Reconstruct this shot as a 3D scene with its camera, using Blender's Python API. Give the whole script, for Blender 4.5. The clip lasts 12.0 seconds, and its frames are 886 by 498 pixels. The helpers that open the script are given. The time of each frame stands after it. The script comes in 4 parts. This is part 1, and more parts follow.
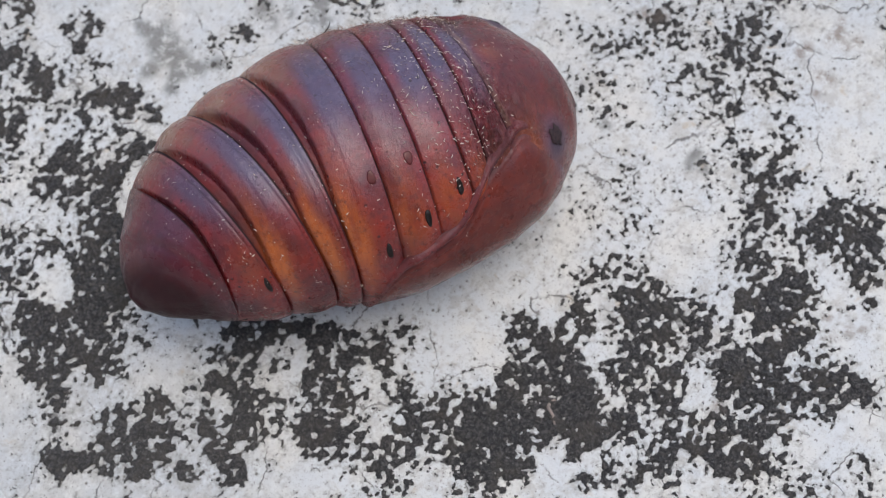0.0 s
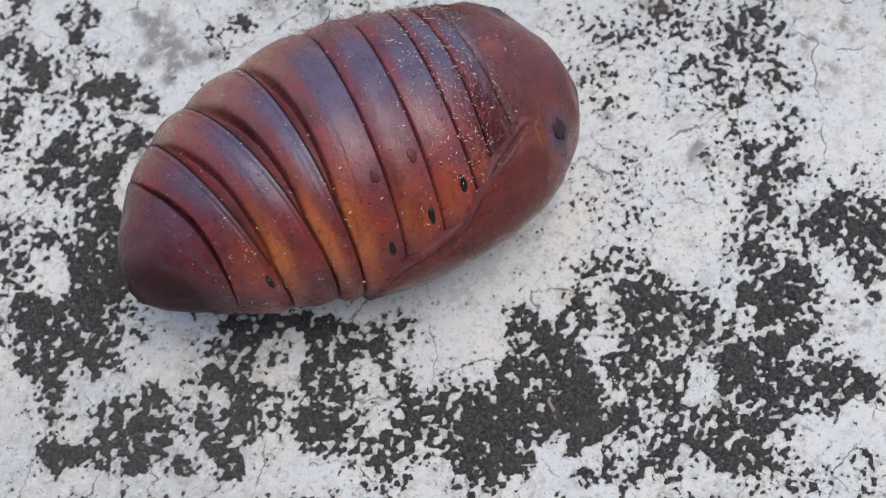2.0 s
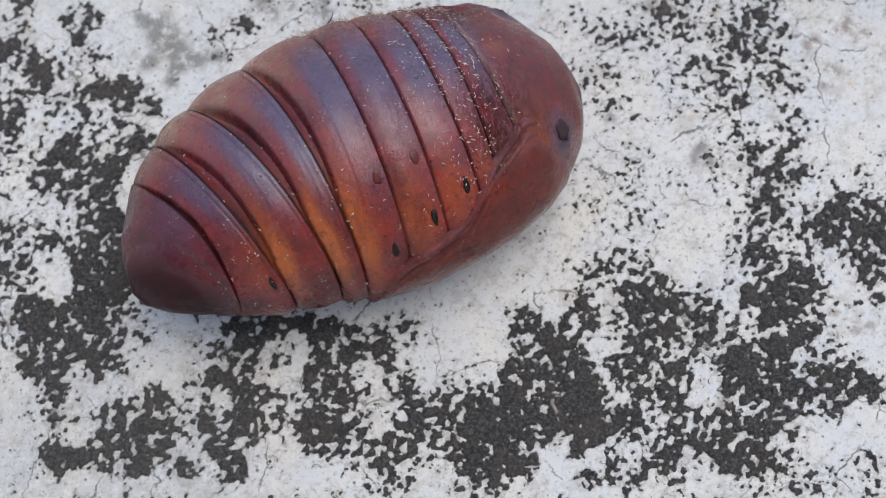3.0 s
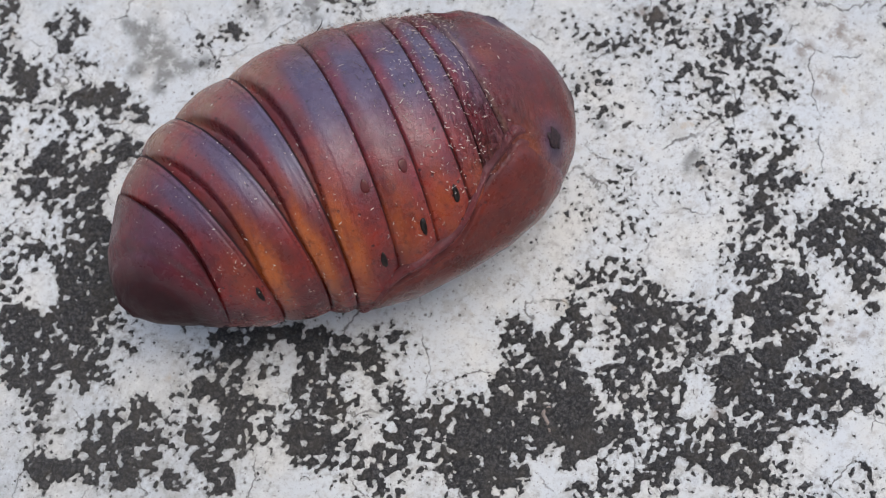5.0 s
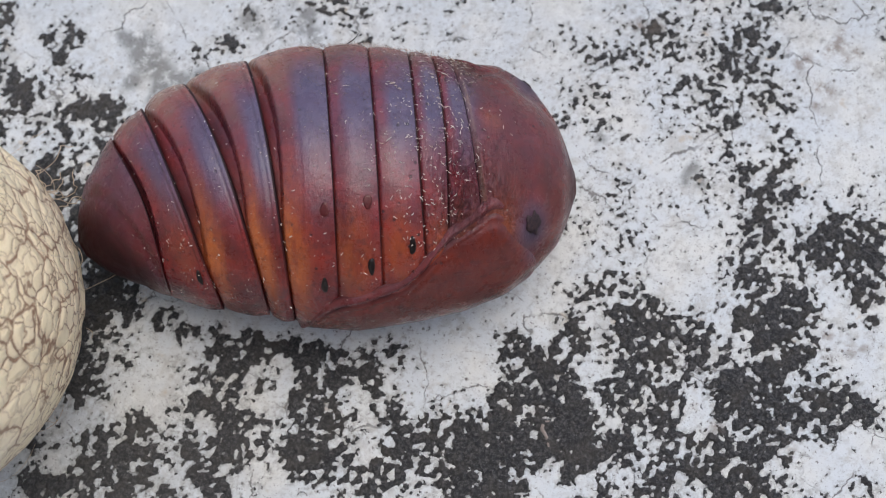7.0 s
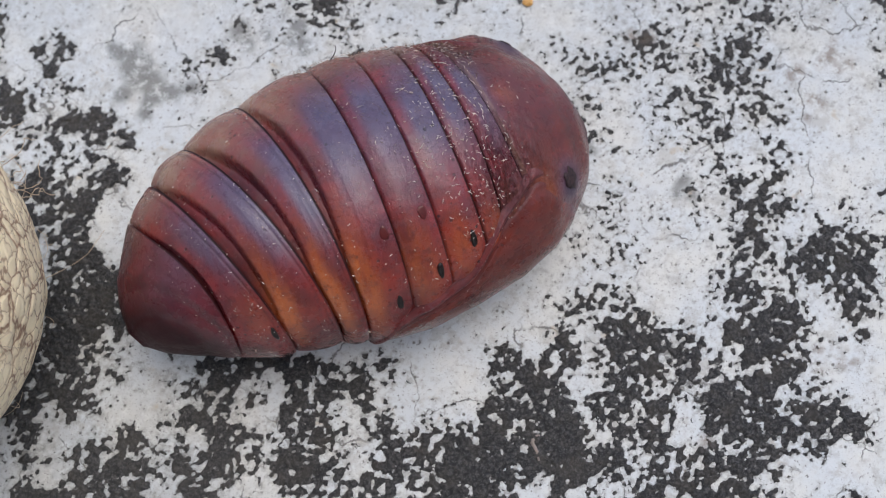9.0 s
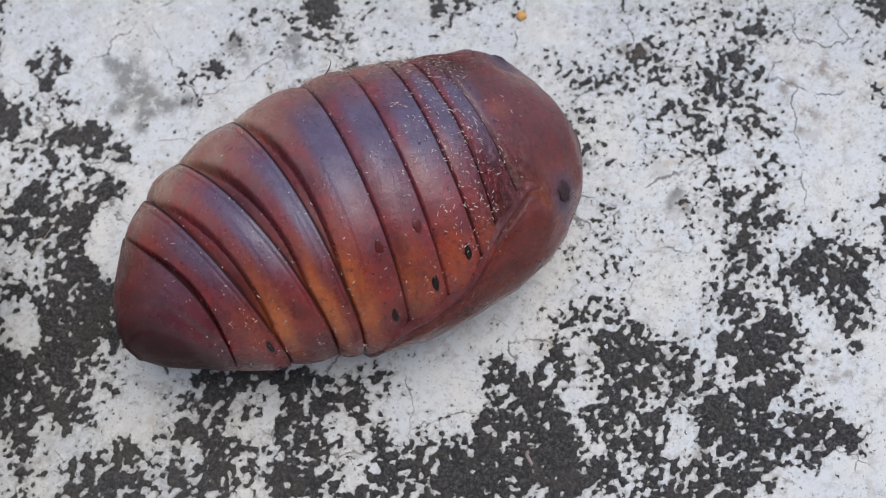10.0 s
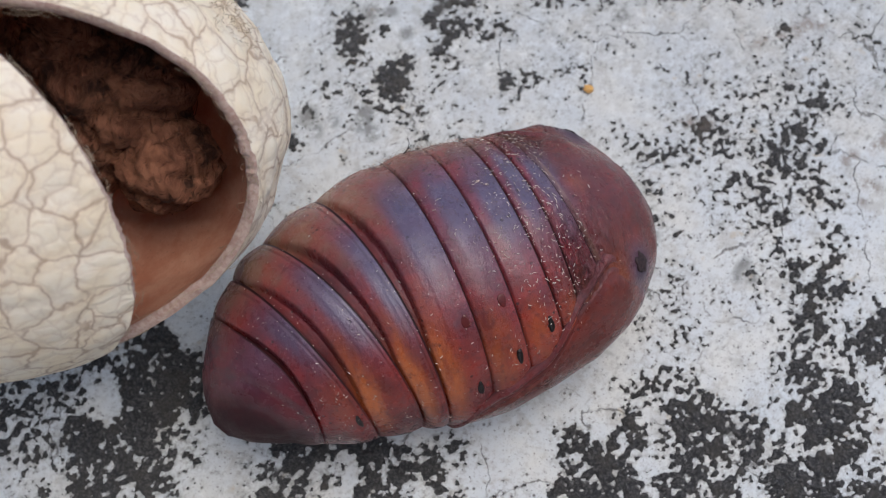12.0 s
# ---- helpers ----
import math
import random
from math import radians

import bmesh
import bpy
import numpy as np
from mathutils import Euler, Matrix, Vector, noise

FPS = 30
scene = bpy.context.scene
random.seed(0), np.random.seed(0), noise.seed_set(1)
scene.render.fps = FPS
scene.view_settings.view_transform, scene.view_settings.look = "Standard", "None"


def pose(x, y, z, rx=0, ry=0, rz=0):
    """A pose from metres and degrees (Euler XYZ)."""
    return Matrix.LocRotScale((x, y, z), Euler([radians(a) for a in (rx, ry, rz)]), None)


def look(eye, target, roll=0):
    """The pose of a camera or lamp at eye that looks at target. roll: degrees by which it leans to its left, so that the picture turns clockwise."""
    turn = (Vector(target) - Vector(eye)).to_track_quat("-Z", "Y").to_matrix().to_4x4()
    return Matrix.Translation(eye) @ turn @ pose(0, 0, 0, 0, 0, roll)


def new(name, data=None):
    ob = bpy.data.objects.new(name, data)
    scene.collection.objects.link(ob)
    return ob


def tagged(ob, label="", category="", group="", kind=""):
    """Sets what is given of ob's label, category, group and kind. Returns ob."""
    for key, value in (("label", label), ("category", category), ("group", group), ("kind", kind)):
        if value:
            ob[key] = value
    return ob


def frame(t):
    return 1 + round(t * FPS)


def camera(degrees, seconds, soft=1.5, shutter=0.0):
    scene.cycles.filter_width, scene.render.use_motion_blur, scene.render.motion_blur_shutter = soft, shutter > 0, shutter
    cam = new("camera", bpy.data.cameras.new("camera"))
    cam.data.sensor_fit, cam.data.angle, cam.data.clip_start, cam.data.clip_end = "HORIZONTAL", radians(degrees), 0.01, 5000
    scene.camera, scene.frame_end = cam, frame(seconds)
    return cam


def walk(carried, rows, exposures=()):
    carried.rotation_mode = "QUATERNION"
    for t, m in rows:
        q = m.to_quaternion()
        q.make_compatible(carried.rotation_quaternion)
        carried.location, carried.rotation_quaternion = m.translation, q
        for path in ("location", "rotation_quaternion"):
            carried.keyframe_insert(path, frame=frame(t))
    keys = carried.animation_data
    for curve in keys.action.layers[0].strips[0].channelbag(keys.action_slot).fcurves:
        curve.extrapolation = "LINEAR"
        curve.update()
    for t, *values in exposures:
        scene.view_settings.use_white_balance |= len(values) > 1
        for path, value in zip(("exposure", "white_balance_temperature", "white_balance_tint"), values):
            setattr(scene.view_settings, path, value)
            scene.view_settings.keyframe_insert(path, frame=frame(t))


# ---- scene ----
# A moth pupa lies on weathered painted concrete; its cut cocoon is brought in twice and nudges it.
cam = camera(36.0, 12.0, soft=1.0)
cam.data.dof.use_dof, cam.data.dof.focus_distance, cam.data.dof.aperture_fstop = True, 0.134, 40.0
CAMERA_ROWS = [
    (0, pose(0.00437, -0.04479, 0.14824, 15.079, 2.625, 0.331)),
    (0.5, pose(0.00508, -0.04383, 0.14794, 14.861, 2.757, 0.369)),
    (1, pose(0.00454, -0.04442, 0.14773, 14.858, 2.745, 0.386)),
    (1.5, pose(0.00493, -0.04375, 0.14726, 14.779, 2.786, 0.403)),
    (2, pose(0.00476, -0.04420, 0.14686, 14.690, 2.767, 0.413)),
    (2.5, pose(0.00459, -0.04428, 0.14684, 14.784, 2.835, 0.405)),
    (4.5, pose(0.00495, -0.04371, 0.14553, 14.818, 2.818, 0.369)),
    (5, pose(0.00525, -0.04329, 0.14515, 14.964, 2.718, 0.309)),
    (5.5, pose(0.00524, -0.04266, 0.14512, 15.058, 2.749, 0.256)),
    (6, pose(0.00518, -0.04094, 0.14548, 14.750, 2.519, 0.250)),
    (6.5, pose(0.00517, -0.04237, 0.14450, 15.546, 2.356, 0.284)),
    (7, pose(0.00409, -0.04295, 0.14448, 15.467, 2.214, 0.179)),
    (7.2, pose(0.00386, -0.04159, 0.14520, 14.992, 2.079, 0.255)),
    (8.8, pose(0.00538, -0.04034, 0.14539, 14.612, 2.620, 0.176)),
    (9, pose(0.00584, -0.03956, 0.14529, 14.690, 2.506, 0.110)),
    (9.5, pose(0.00632, -0.03919, 0.14587, 15.031, 2.437, 0.052)),
    (10, pose(0.00614, -0.03914, 0.14596, 15.000, 2.408, 0.000)),
    (10.5, pose(0.00468, -0.04018, 0.14591, 14.956, 2.439, 0.022)),
    (11, pose(0.00206, -0.03822, 0.14785, 15.957, 2.781, -0.092)),
    (11.5, pose(-0.00323, -0.03472, 0.15122, 15.704, 2.096, -0.189)),
    (12, pose(-0.00261, -0.03378, 0.15129, 15.569, 2.175, -0.195)),
]
EXPOSURE = 0.32
walk(cam, CAMERA_ROWS, [
    (0.0, EXPOSURE + 0.02, 6640, 10), (5.0, EXPOSURE + 0.02, 6640, 10), (6.5, EXPOSURE, 6500, 10), (10.6, EXPOSURE, 6500, 10), (11.0, EXPOSURE + 0.08, 6620, 10), (11.5, EXPOSURE - 0.06, 6500, 10), (12.0, EXPOSURE - 0.10, 6500, 10),
])

# ---- light: bright open shade under a hazy sky ----
world = bpy.data.worlds.new("sky")
scene.world = world
world.use_nodes = True
wn = world.node_tree.nodes
sky = wn.new("ShaderNodeTexSky")
sky.sky_type, sky.sun_disc = "NISHITA", False
sky.sun_elevation, sky.sun_rotation = radians(76.5), radians(71)
sky.air_density, sky.dust_density, sky.ozone_density = 1.0, 3.0, 1.0
background = wn["Background"]
background.inputs["Strength"].default_value = 0.15
world.node_tree.links.new(sky.outputs["Color"], background.inputs["Color"])

sun_data = bpy.data.lights.new("sun", "SUN")
sun_data.energy, sun_data.angle, sun_data.color = 0.77, radians(33), (1.0, 0.95, 0.89)
sun = new("sun", sun_data)
sun.matrix_world = look((0.045, 0.015, 0.2), (0, 0, 0))


# ---- materials ----
def material(name):
    m = bpy.data.materials.new(name)
    m.use_nodes = True
    nt = m.node_tree
    return m, nt, nt.nodes["Principled BSDF"]


def node(nt, kind, props=(), **values):
    n = nt.nodes.new("ShaderNode" + kind)
    for key, value in props:
        setattr(n, key, value)
    for key, value in values.items():
        n.inputs[key.replace("_", " ")].default_value = value
    return n


def link(nt, a, b):
    nt.links.new(a, b)


def math_node(nt, op, a, b=None, clamp=False):
    n = nt.nodes.new("ShaderNodeMath")
    n.operation, n.use_clamp = op, clamp
    for i, v in enumerate((a, b)):
        if v is None:
            continue
        if isinstance(v, (int, float)):
            n.inputs[i].default_value = v
        else:
            link(nt, v, n.inputs[i])
    return n.outputs[0]


def ramp(nt, value, low, high, to_min=0.0, to_max=1.0):
    n = nt.nodes.new("ShaderNodeMapRange")
    n.interpolation_type = "SMOOTHSTEP"
    for i, v in enumerate((value, low, high, to_min, to_max)):
        if isinstance(v, (int, float)):
            n.inputs[i].default_value = v
        else:
            link(nt, v, n.inputs[i])
    return n.outputs[0]


def mix(nt, factor, a, b, blend="MIX"):
    n = nt.nodes.new("ShaderNodeMix")
    n.data_type, n.blend_type = "RGBA", blend
    for i, v in ((0, factor), (6, a), (7, b)):
        if isinstance(v, (int, float)):
            n.inputs[i].default_value = v
        elif isinstance(v, tuple):
            n.inputs[i].default_value = (*v, 1.0)
        else:
            link(nt, v, n.inputs[i])
    return n.outputs[2]


def millimetres(nt):
    """Object coordinates in millimetres."""
    tc = nt.nodes.new("ShaderNodeTexCoord")
    mp = node(nt, "Mapping", Scale=(1000.0, 1000.0, 1000.0))
    link(nt, tc.outputs["Object"], mp.inputs["Vector"])
    return mp.outputs["Vector"]


def noise_tex(nt, vec, scale, detail=3.0, rough=0.55, distort=0.0):
    n = node(nt, "TexNoise", Scale=scale, Detail=detail, Roughness=rough, Distortion=distort)
    link(nt, vec, n.inputs["Vector"])
    return n.outputs["Fac"]


def voronoi(nt, vec, scale, feature="F1", rand=1.0):
    n = node(nt, "TexVoronoi", (("feature", feature),), Scale=scale, Randomness=rand)
    link(nt, vec, n.inputs["Vector"])
    return n.outputs["Distance"]


def attribute(nt, name):
    n = node(nt, "Attribute", (("attribute_name", name),))
    sep = nt.nodes.new("ShaderNodeSeparateColor")
    link(nt, n.outputs["Color"], sep.inputs["Color"])
    return sep.outputs


def bump(nt, height, strength, distance, normal=None):
    n = node(nt, "Bump", Strength=strength, Distance=distance)
    link(nt, height, n.inputs["Height"])
    if normal is not None:
        link(nt, normal, n.inputs["Normal"])
    return n.outputs["Normal"]


def warped(nt, vec, scale, amount, detail=2.0):
    """Coordinates pushed about by noise, so that edges wander."""
    warp = node(nt, "TexNoise", Scale=scale, Detail=detail)
    link(nt, vec, warp.inputs["Vector"])
    out = node(nt, "VectorMath", (("operation", "MULTIPLY_ADD"),))
    link(nt, warp.outputs["Color"], out.inputs[0])
    out.inputs[1].default_value = (amount, amount, amount)
    link(nt, vec, out.inputs[2])
    return out.outputs[0]


def concrete_material():
    """Chalky white paint on concrete; 'wear' holds lichen growth, brown crust and grey film."""
    m, nt, bsdf = material("painted_concrete")
    v = millimetres(nt)
    wear = node(nt, "Attribute", (("attribute_name", "wear"),))
    sep = nt.nodes.new("ShaderNodeSeparateColor")
    link(nt, wear.outputs["Color"], sep.inputs["Color"])
    growth, brown, haze = sep.outputs[:3]
    broad = noise_tex(nt, v, 0.22, 2.0, 0.5)
    fine = noise_tex(nt, v, 1.3, 5.0, 0.7)
    # thin dark crust under and round the granules
    field = math_node(nt, "ADD", growth, math_node(nt, "MULTIPLY", math_node(nt, "SUBTRACT", fine, 0.5), 0.45))
    patches = math_node(nt, "SUBTRACT", noise_tex(nt, v, 0.10, 6.0, 0.65), 0.5)
    field = math_node(nt, "ADD", field, math_node(nt, "MULTIPLY", math_node(nt, "MULTIPLY", patches, 1.6), wear.outputs["Alpha"]))
    crust_here = ramp(nt, field, 0.47, 0.60)
    fringe = ramp(nt, field, 0.14, 0.46)
    stain = noise_tex(nt, v, 0.12, 4.0, 0.6)
    paint = mix(nt, ramp(nt, stain, 0.35, 0.7), (0.63, 0.675, 0.69), (0.685, 0.695, 0.655))
    mottled = noise_tex(nt, v, 0.9, 6.0, 0.75)
    paint = mix(nt, ramp(nt, mottled, 0.48, 0.70, 0.0, 0.50), paint, (0.42, 0.415, 0.39))
    blotch = noise_tex(nt, warped(nt, v, 0.8, 1.5), 0.34, 5.0, 0.72)
    paint = mix(nt, ramp(nt, blotch, 0.52, 0.64, 0.0, 0.42), paint, (0.40, 0.385, 0.34))
    specks = noise_tex(nt, v, 2.6, 3.0, 0.55)
    paint = mix(nt, ramp(nt, specks, 0.63, 0.69, 0.0, 0.8), paint, (0.15, 0.145, 0.13))
    flecks = noise_tex(nt, v, 5.5, 3.0, 0.6)
    paint = mix(nt, math_node(nt, "MULTIPLY", ramp(nt, flecks, 0.60, 0.68, 0.0, 0.6), ramp(nt, broad, 0.35, 0.6, 0.3, 1.0)), paint, (0.20, 0.195, 0.175))
    pits = voronoi(nt, v, 0.55)
    paint = mix(nt, ramp(nt, pits, 0.05, 0.13, 0.8, 0.0), paint, (0.13, 0.12, 0.10))
    cracks = voronoi(nt, warped(nt, warped(nt, v, 0.35, 3.0), 2.5, 0.5), 0.075, "DISTANCE_TO_EDGE")
    crack_line = math_node(nt, "MULTIPLY", ramp(nt, cracks, 0.0025, 0.008, 1.0, 0.0), ramp(nt, broad, 0.42, 0.58))
    paint = mix(nt, math_node(nt, "MULTIPLY", crack_line, 0.75), paint, (0.11, 0.10, 0.09))
    thin = math_node(nt, "MULTIPLY", fringe, ramp(nt, noise_tex(nt, v, 1.9, 5.0, 0.75), 0.42, 0.6))
    paint = mix(nt, math_node(nt, "MULTIPLY", thin, 0.72), paint, (0.27, 0.27, 0.25))
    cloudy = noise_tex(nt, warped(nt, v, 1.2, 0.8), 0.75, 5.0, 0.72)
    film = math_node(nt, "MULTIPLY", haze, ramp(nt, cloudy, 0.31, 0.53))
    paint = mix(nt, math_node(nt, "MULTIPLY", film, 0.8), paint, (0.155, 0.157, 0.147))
    rust = math_node(nt, "MULTIPLY", brown, ramp(nt, cloudy, 0.40, 0.56))
    paint = mix(nt, math_node(nt, "MULTIPLY", rust, 0.75), paint, (0.25, 0.20, 0.165))
    ochre = math_node(nt, "MULTIPLY", ramp(nt, noise_tex(nt, v, 0.33, 4.0, 0.65), 0.63, 0.74), 0.5)
    paint = mix(nt, ochre, paint, (0.50, 0.40, 0.26))
    grain = noise_tex(nt, v, 3.4, 4.0, 0.7)
    crust = mix(nt, ramp(nt, grain, 0.4, 0.72), (0.06, 0.061, 0.061), (0.17, 0.168, 0.16))
    link(nt, mix(nt, crust_here, paint, crust), bsdf.inputs["Base Color"])
    bsdf.inputs["Roughness"].default_value = 0.78
    bsdf.inputs["Specular IOR Level"].default_value = 0.3
    relief = math_node(nt, "MULTIPLY", math_node(nt, "ADD", mottled, math_node(nt, "MULTIPLY", grain, 0.35)), 0.45)
    relief = math_node(nt, "ADD", relief, math_node(nt, "MULTIPLY", crust_here, 0.35))
    relief = math_node(nt, "SUBTRACT", relief, math_node(nt, "MULTIPLY", crack_line, 0.4))
    relief = math_node(nt, "SUBTRACT", relief, ramp(nt, pits, 0.04, 0.14, 0.4, 0.0))
    link(nt, bump(nt, relief, 1.0, 0.00028), bsdf.inputs["Normal"])
    return m


def lichen_material():
    m, nt, bsdf = material("dark_lichen")
    v = millimetres(nt)
    brown, haze = attribute(nt, "wear")[1:3]
    grain = noise_tex(nt, v, 4.5, 4.0, 0.75)
    cell = voronoi(nt, warped(nt, v, 2.0, 0.4), 2.2)
    colour = mix(nt, ramp(nt, cell, 0.15, 0.6), (0.090, 0.089, 0.086), (0.034, 0.035, 0.037))
    colour = mix(nt, ramp(nt, grain, 0.48, 0.72, 0.0, 0.65), colour, (0.20, 0.198, 0.190))
    tips = noise_tex(nt, v, 2.1, 5.0, 0.8)
    colour = mix(nt, ramp(nt, tips, 0.57, 0.70, 0.0, 0.5), colour, (0.30, 0.30, 0.29))
    colour = mix(nt, ramp(nt, tips, 0.30, 0.44, 0.8, 0.0), colour, (0.022, 0.023, 0.025))
    colour = mix(nt, ramp(nt, noise_tex(nt, v, 0.25, 3.0, 0.6), 0.45, 0.7, 0.0, 0.5), colour, (0.085, 0.078, 0.066))
    colour = mix(nt, math_node(nt, "MULTIPLY", brown, 0.6), colour, (0.14, 0.115, 0.095))
    colour = mix(nt, math_node(nt, "MULTIPLY", haze, 0.55), colour, (0.135, 0.133, 0.122))
    link(nt, colour, bsdf.inputs["Base Color"])
    bsdf.inputs["Roughness"].default_value = 0.8
    bsdf.inputs["Specular IOR Level"].default_value = 0.35
    link(nt, bump(nt, math_node(nt, "SUBTRACT", grain, cell), 1.0, 0.00022), bsdf.inputs["Normal"])
    return m


def cuticle_material(name, base, deep, rough, gloss_level):
    """Pupal cuticle: lacquered dark red; 'zone' holds orange, blue-black, black edge and (alpha) wrinkles."""
    m, nt, bsdf = material(name)
    v = millimetres(nt)
    zone = node(nt, "Attribute", (("attribute_name", "zone"),))
    sep = nt.nodes.new("ShaderNodeSeparateColor")
    link(nt, zone.outputs["Color"], sep.inputs["Color"])
    orange, dark, edge = sep.outputs[:3]
    wrinkle = zone.outputs["Alpha"]
    cloud = noise_tex(nt, v, 0.28, 5.0, 0.65, 0.3)
    streak_map = node(nt, "Mapping", Scale=(1.3, 0.3, 0.3))
    link(nt, v, streak_map.inputs["Vector"])
    streak = noise_tex(nt, streak_map.outputs[0], 0.8, 4.0, 0.65)
    colour = mix(nt, ramp(nt, cloud, 0.3, 0.7), deep, base)
    colour = mix(nt, math_node(nt, "MULTIPLY", orange, ramp(nt, streak, 0.25, 0.6, 0.35, 1.0)), colour, (0.50, 0.130, 0.028))
    # blue-black pigment, its blue deepened by painted sky reflection
    colour = mix(nt, math_node(nt, "MULTIPLY", dark, ramp(nt, cloud, 0.2, 0.6, 0.65, 1.0)), colour, (0.060, 0.050, 0.100))
    mottle = noise_tex(nt, v, 1.1, 5.0, 0.7)
    colour = mix(nt, ramp(nt, mottle, 0.50, 0.70, 0.0, 0.55), colour, (0.040, 0.006, 0.008))
    pits = voronoi(nt, v, 0.85)
    pit = math_node(nt, "MULTIPLY", ramp(nt, pits, 0.08, 0.17, 1.0, 0.0), ramp(nt, cloud, 0.45, 0.6))
    colour = mix(nt, math_node(nt, "MULTIPLY", pit, 0.7), colour, (0.016, 0.006, 0.007))
    # pale lilac sky sheen over the dark back, put into the colour
    sheen_tint = ramp(nt, noise_tex(nt, v, 0.6, 5.0, 0.7), 0.4, 0.8, 0.05, 0.18)
    sheen_tint = math_node(nt, "MULTIPLY", sheen_tint, math_node(nt, "ADD", math_node(nt, "MULTIPLY", dark, 1.6), 0.22))
    colour = mix(nt, sheen_tint, colour, (0.36, 0.28, 0.38))
    # lilac: painted sky reflection; tan: paler far side with some sheen painted in
    tan, lilac = attribute(nt, "sheen_tint")[:2]
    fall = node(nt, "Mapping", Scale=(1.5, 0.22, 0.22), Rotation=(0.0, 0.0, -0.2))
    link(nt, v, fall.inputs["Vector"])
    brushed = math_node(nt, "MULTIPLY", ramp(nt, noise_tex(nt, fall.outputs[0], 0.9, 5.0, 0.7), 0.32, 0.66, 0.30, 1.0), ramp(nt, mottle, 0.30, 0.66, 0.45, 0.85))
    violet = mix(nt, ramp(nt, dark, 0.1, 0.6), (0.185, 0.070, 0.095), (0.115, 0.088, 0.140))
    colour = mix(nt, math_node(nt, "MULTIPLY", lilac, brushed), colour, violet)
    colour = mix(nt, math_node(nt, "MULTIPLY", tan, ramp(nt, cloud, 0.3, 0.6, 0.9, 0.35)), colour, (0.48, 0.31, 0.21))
    colour = mix(nt, math_node(nt, "MULTIPLY", pit, 0.55), colour, (0.016, 0.006, 0.007))
    powder = noise_tex(nt, v, 4.2, 4.0, 0.7)
    colour = mix(nt, ramp(nt, powder, 0.60, 0.74, 0.0, 0.20), colour, (0.46, 0.36, 0.34))
    colour = mix(nt, edge, colour, (0.016, 0.005, 0.006))
    link(nt, colour, bsdf.inputs["Base Color"])
    smear = noise_tex(nt, v, 0.45, 5.0, 0.75)
    gloss = ramp(nt, smear, 0.3, 0.72, rough, rough + 0.24)
    link(nt, math_node(nt, "ADD", gloss, math_node(nt, "MULTIPLY", edge, 0.30)), bsdf.inputs["Roughness"])
    link(nt, ramp(nt, edge, 0.0, 1.0, gloss_level, 0.2), bsdf.inputs["Specular IOR Level"])
    bsdf.inputs["Specular Tint"].default_value = (0.93, 0.95, 1.0, 1.0)
    fine = math_node(nt, "ADD", noise_tex(nt, v, 2.6, 5.0, 0.75), math_node(nt, "MULTIPLY", noise_tex(nt, streak_map.outputs[0], 2.2, 4.0, 0.7), 0.8))
    first = bump(nt, fine, 0.5, 0.00010)
    crease_map = node(nt, "Mapping", Scale=(1.8, 0.7, 0.7), Rotation=(0.0, 0.0, 0.5))
    link(nt, v, crease_map.inputs["Vector"])
    creases = noise_tex(nt, crease_map.outputs[0], 1.0, 4.0, 0.7, 1.2)
    second = bump(nt, math_node(nt, "MULTIPLY", creases, wrinkle), 1.0, 0.0016, first)
    third = bump(nt, pit, 0.5, -0.0001, second)
    link(nt, bump(nt, noise_tex(nt, v, 0.30, 2.0, 0.5), 0.35, 0.0005, third), bsdf.inputs["Normal"])
    return m


def plain_material(name, colour, rough, other=None, scale=1.0, spec=0.4):
    m, nt, bsdf = material(name)
    v = millimetres(nt)
    n = noise_tex(nt, v, scale, 4.0, 0.65)
    link(nt, mix(nt, ramp(nt, n, 0.3, 0.7), colour, other or tuple(c * 0.6 for c in colour)), bsdf.inputs["Base Color"])
    bsdf.inputs["Roughness"].default_value = rough
    bsdf.inputs["Specular IOR Level"].default_value = spec
    link(nt, bump(nt, n, 0.4, 0.0001), bsdf.inputs["Normal"])
    return m


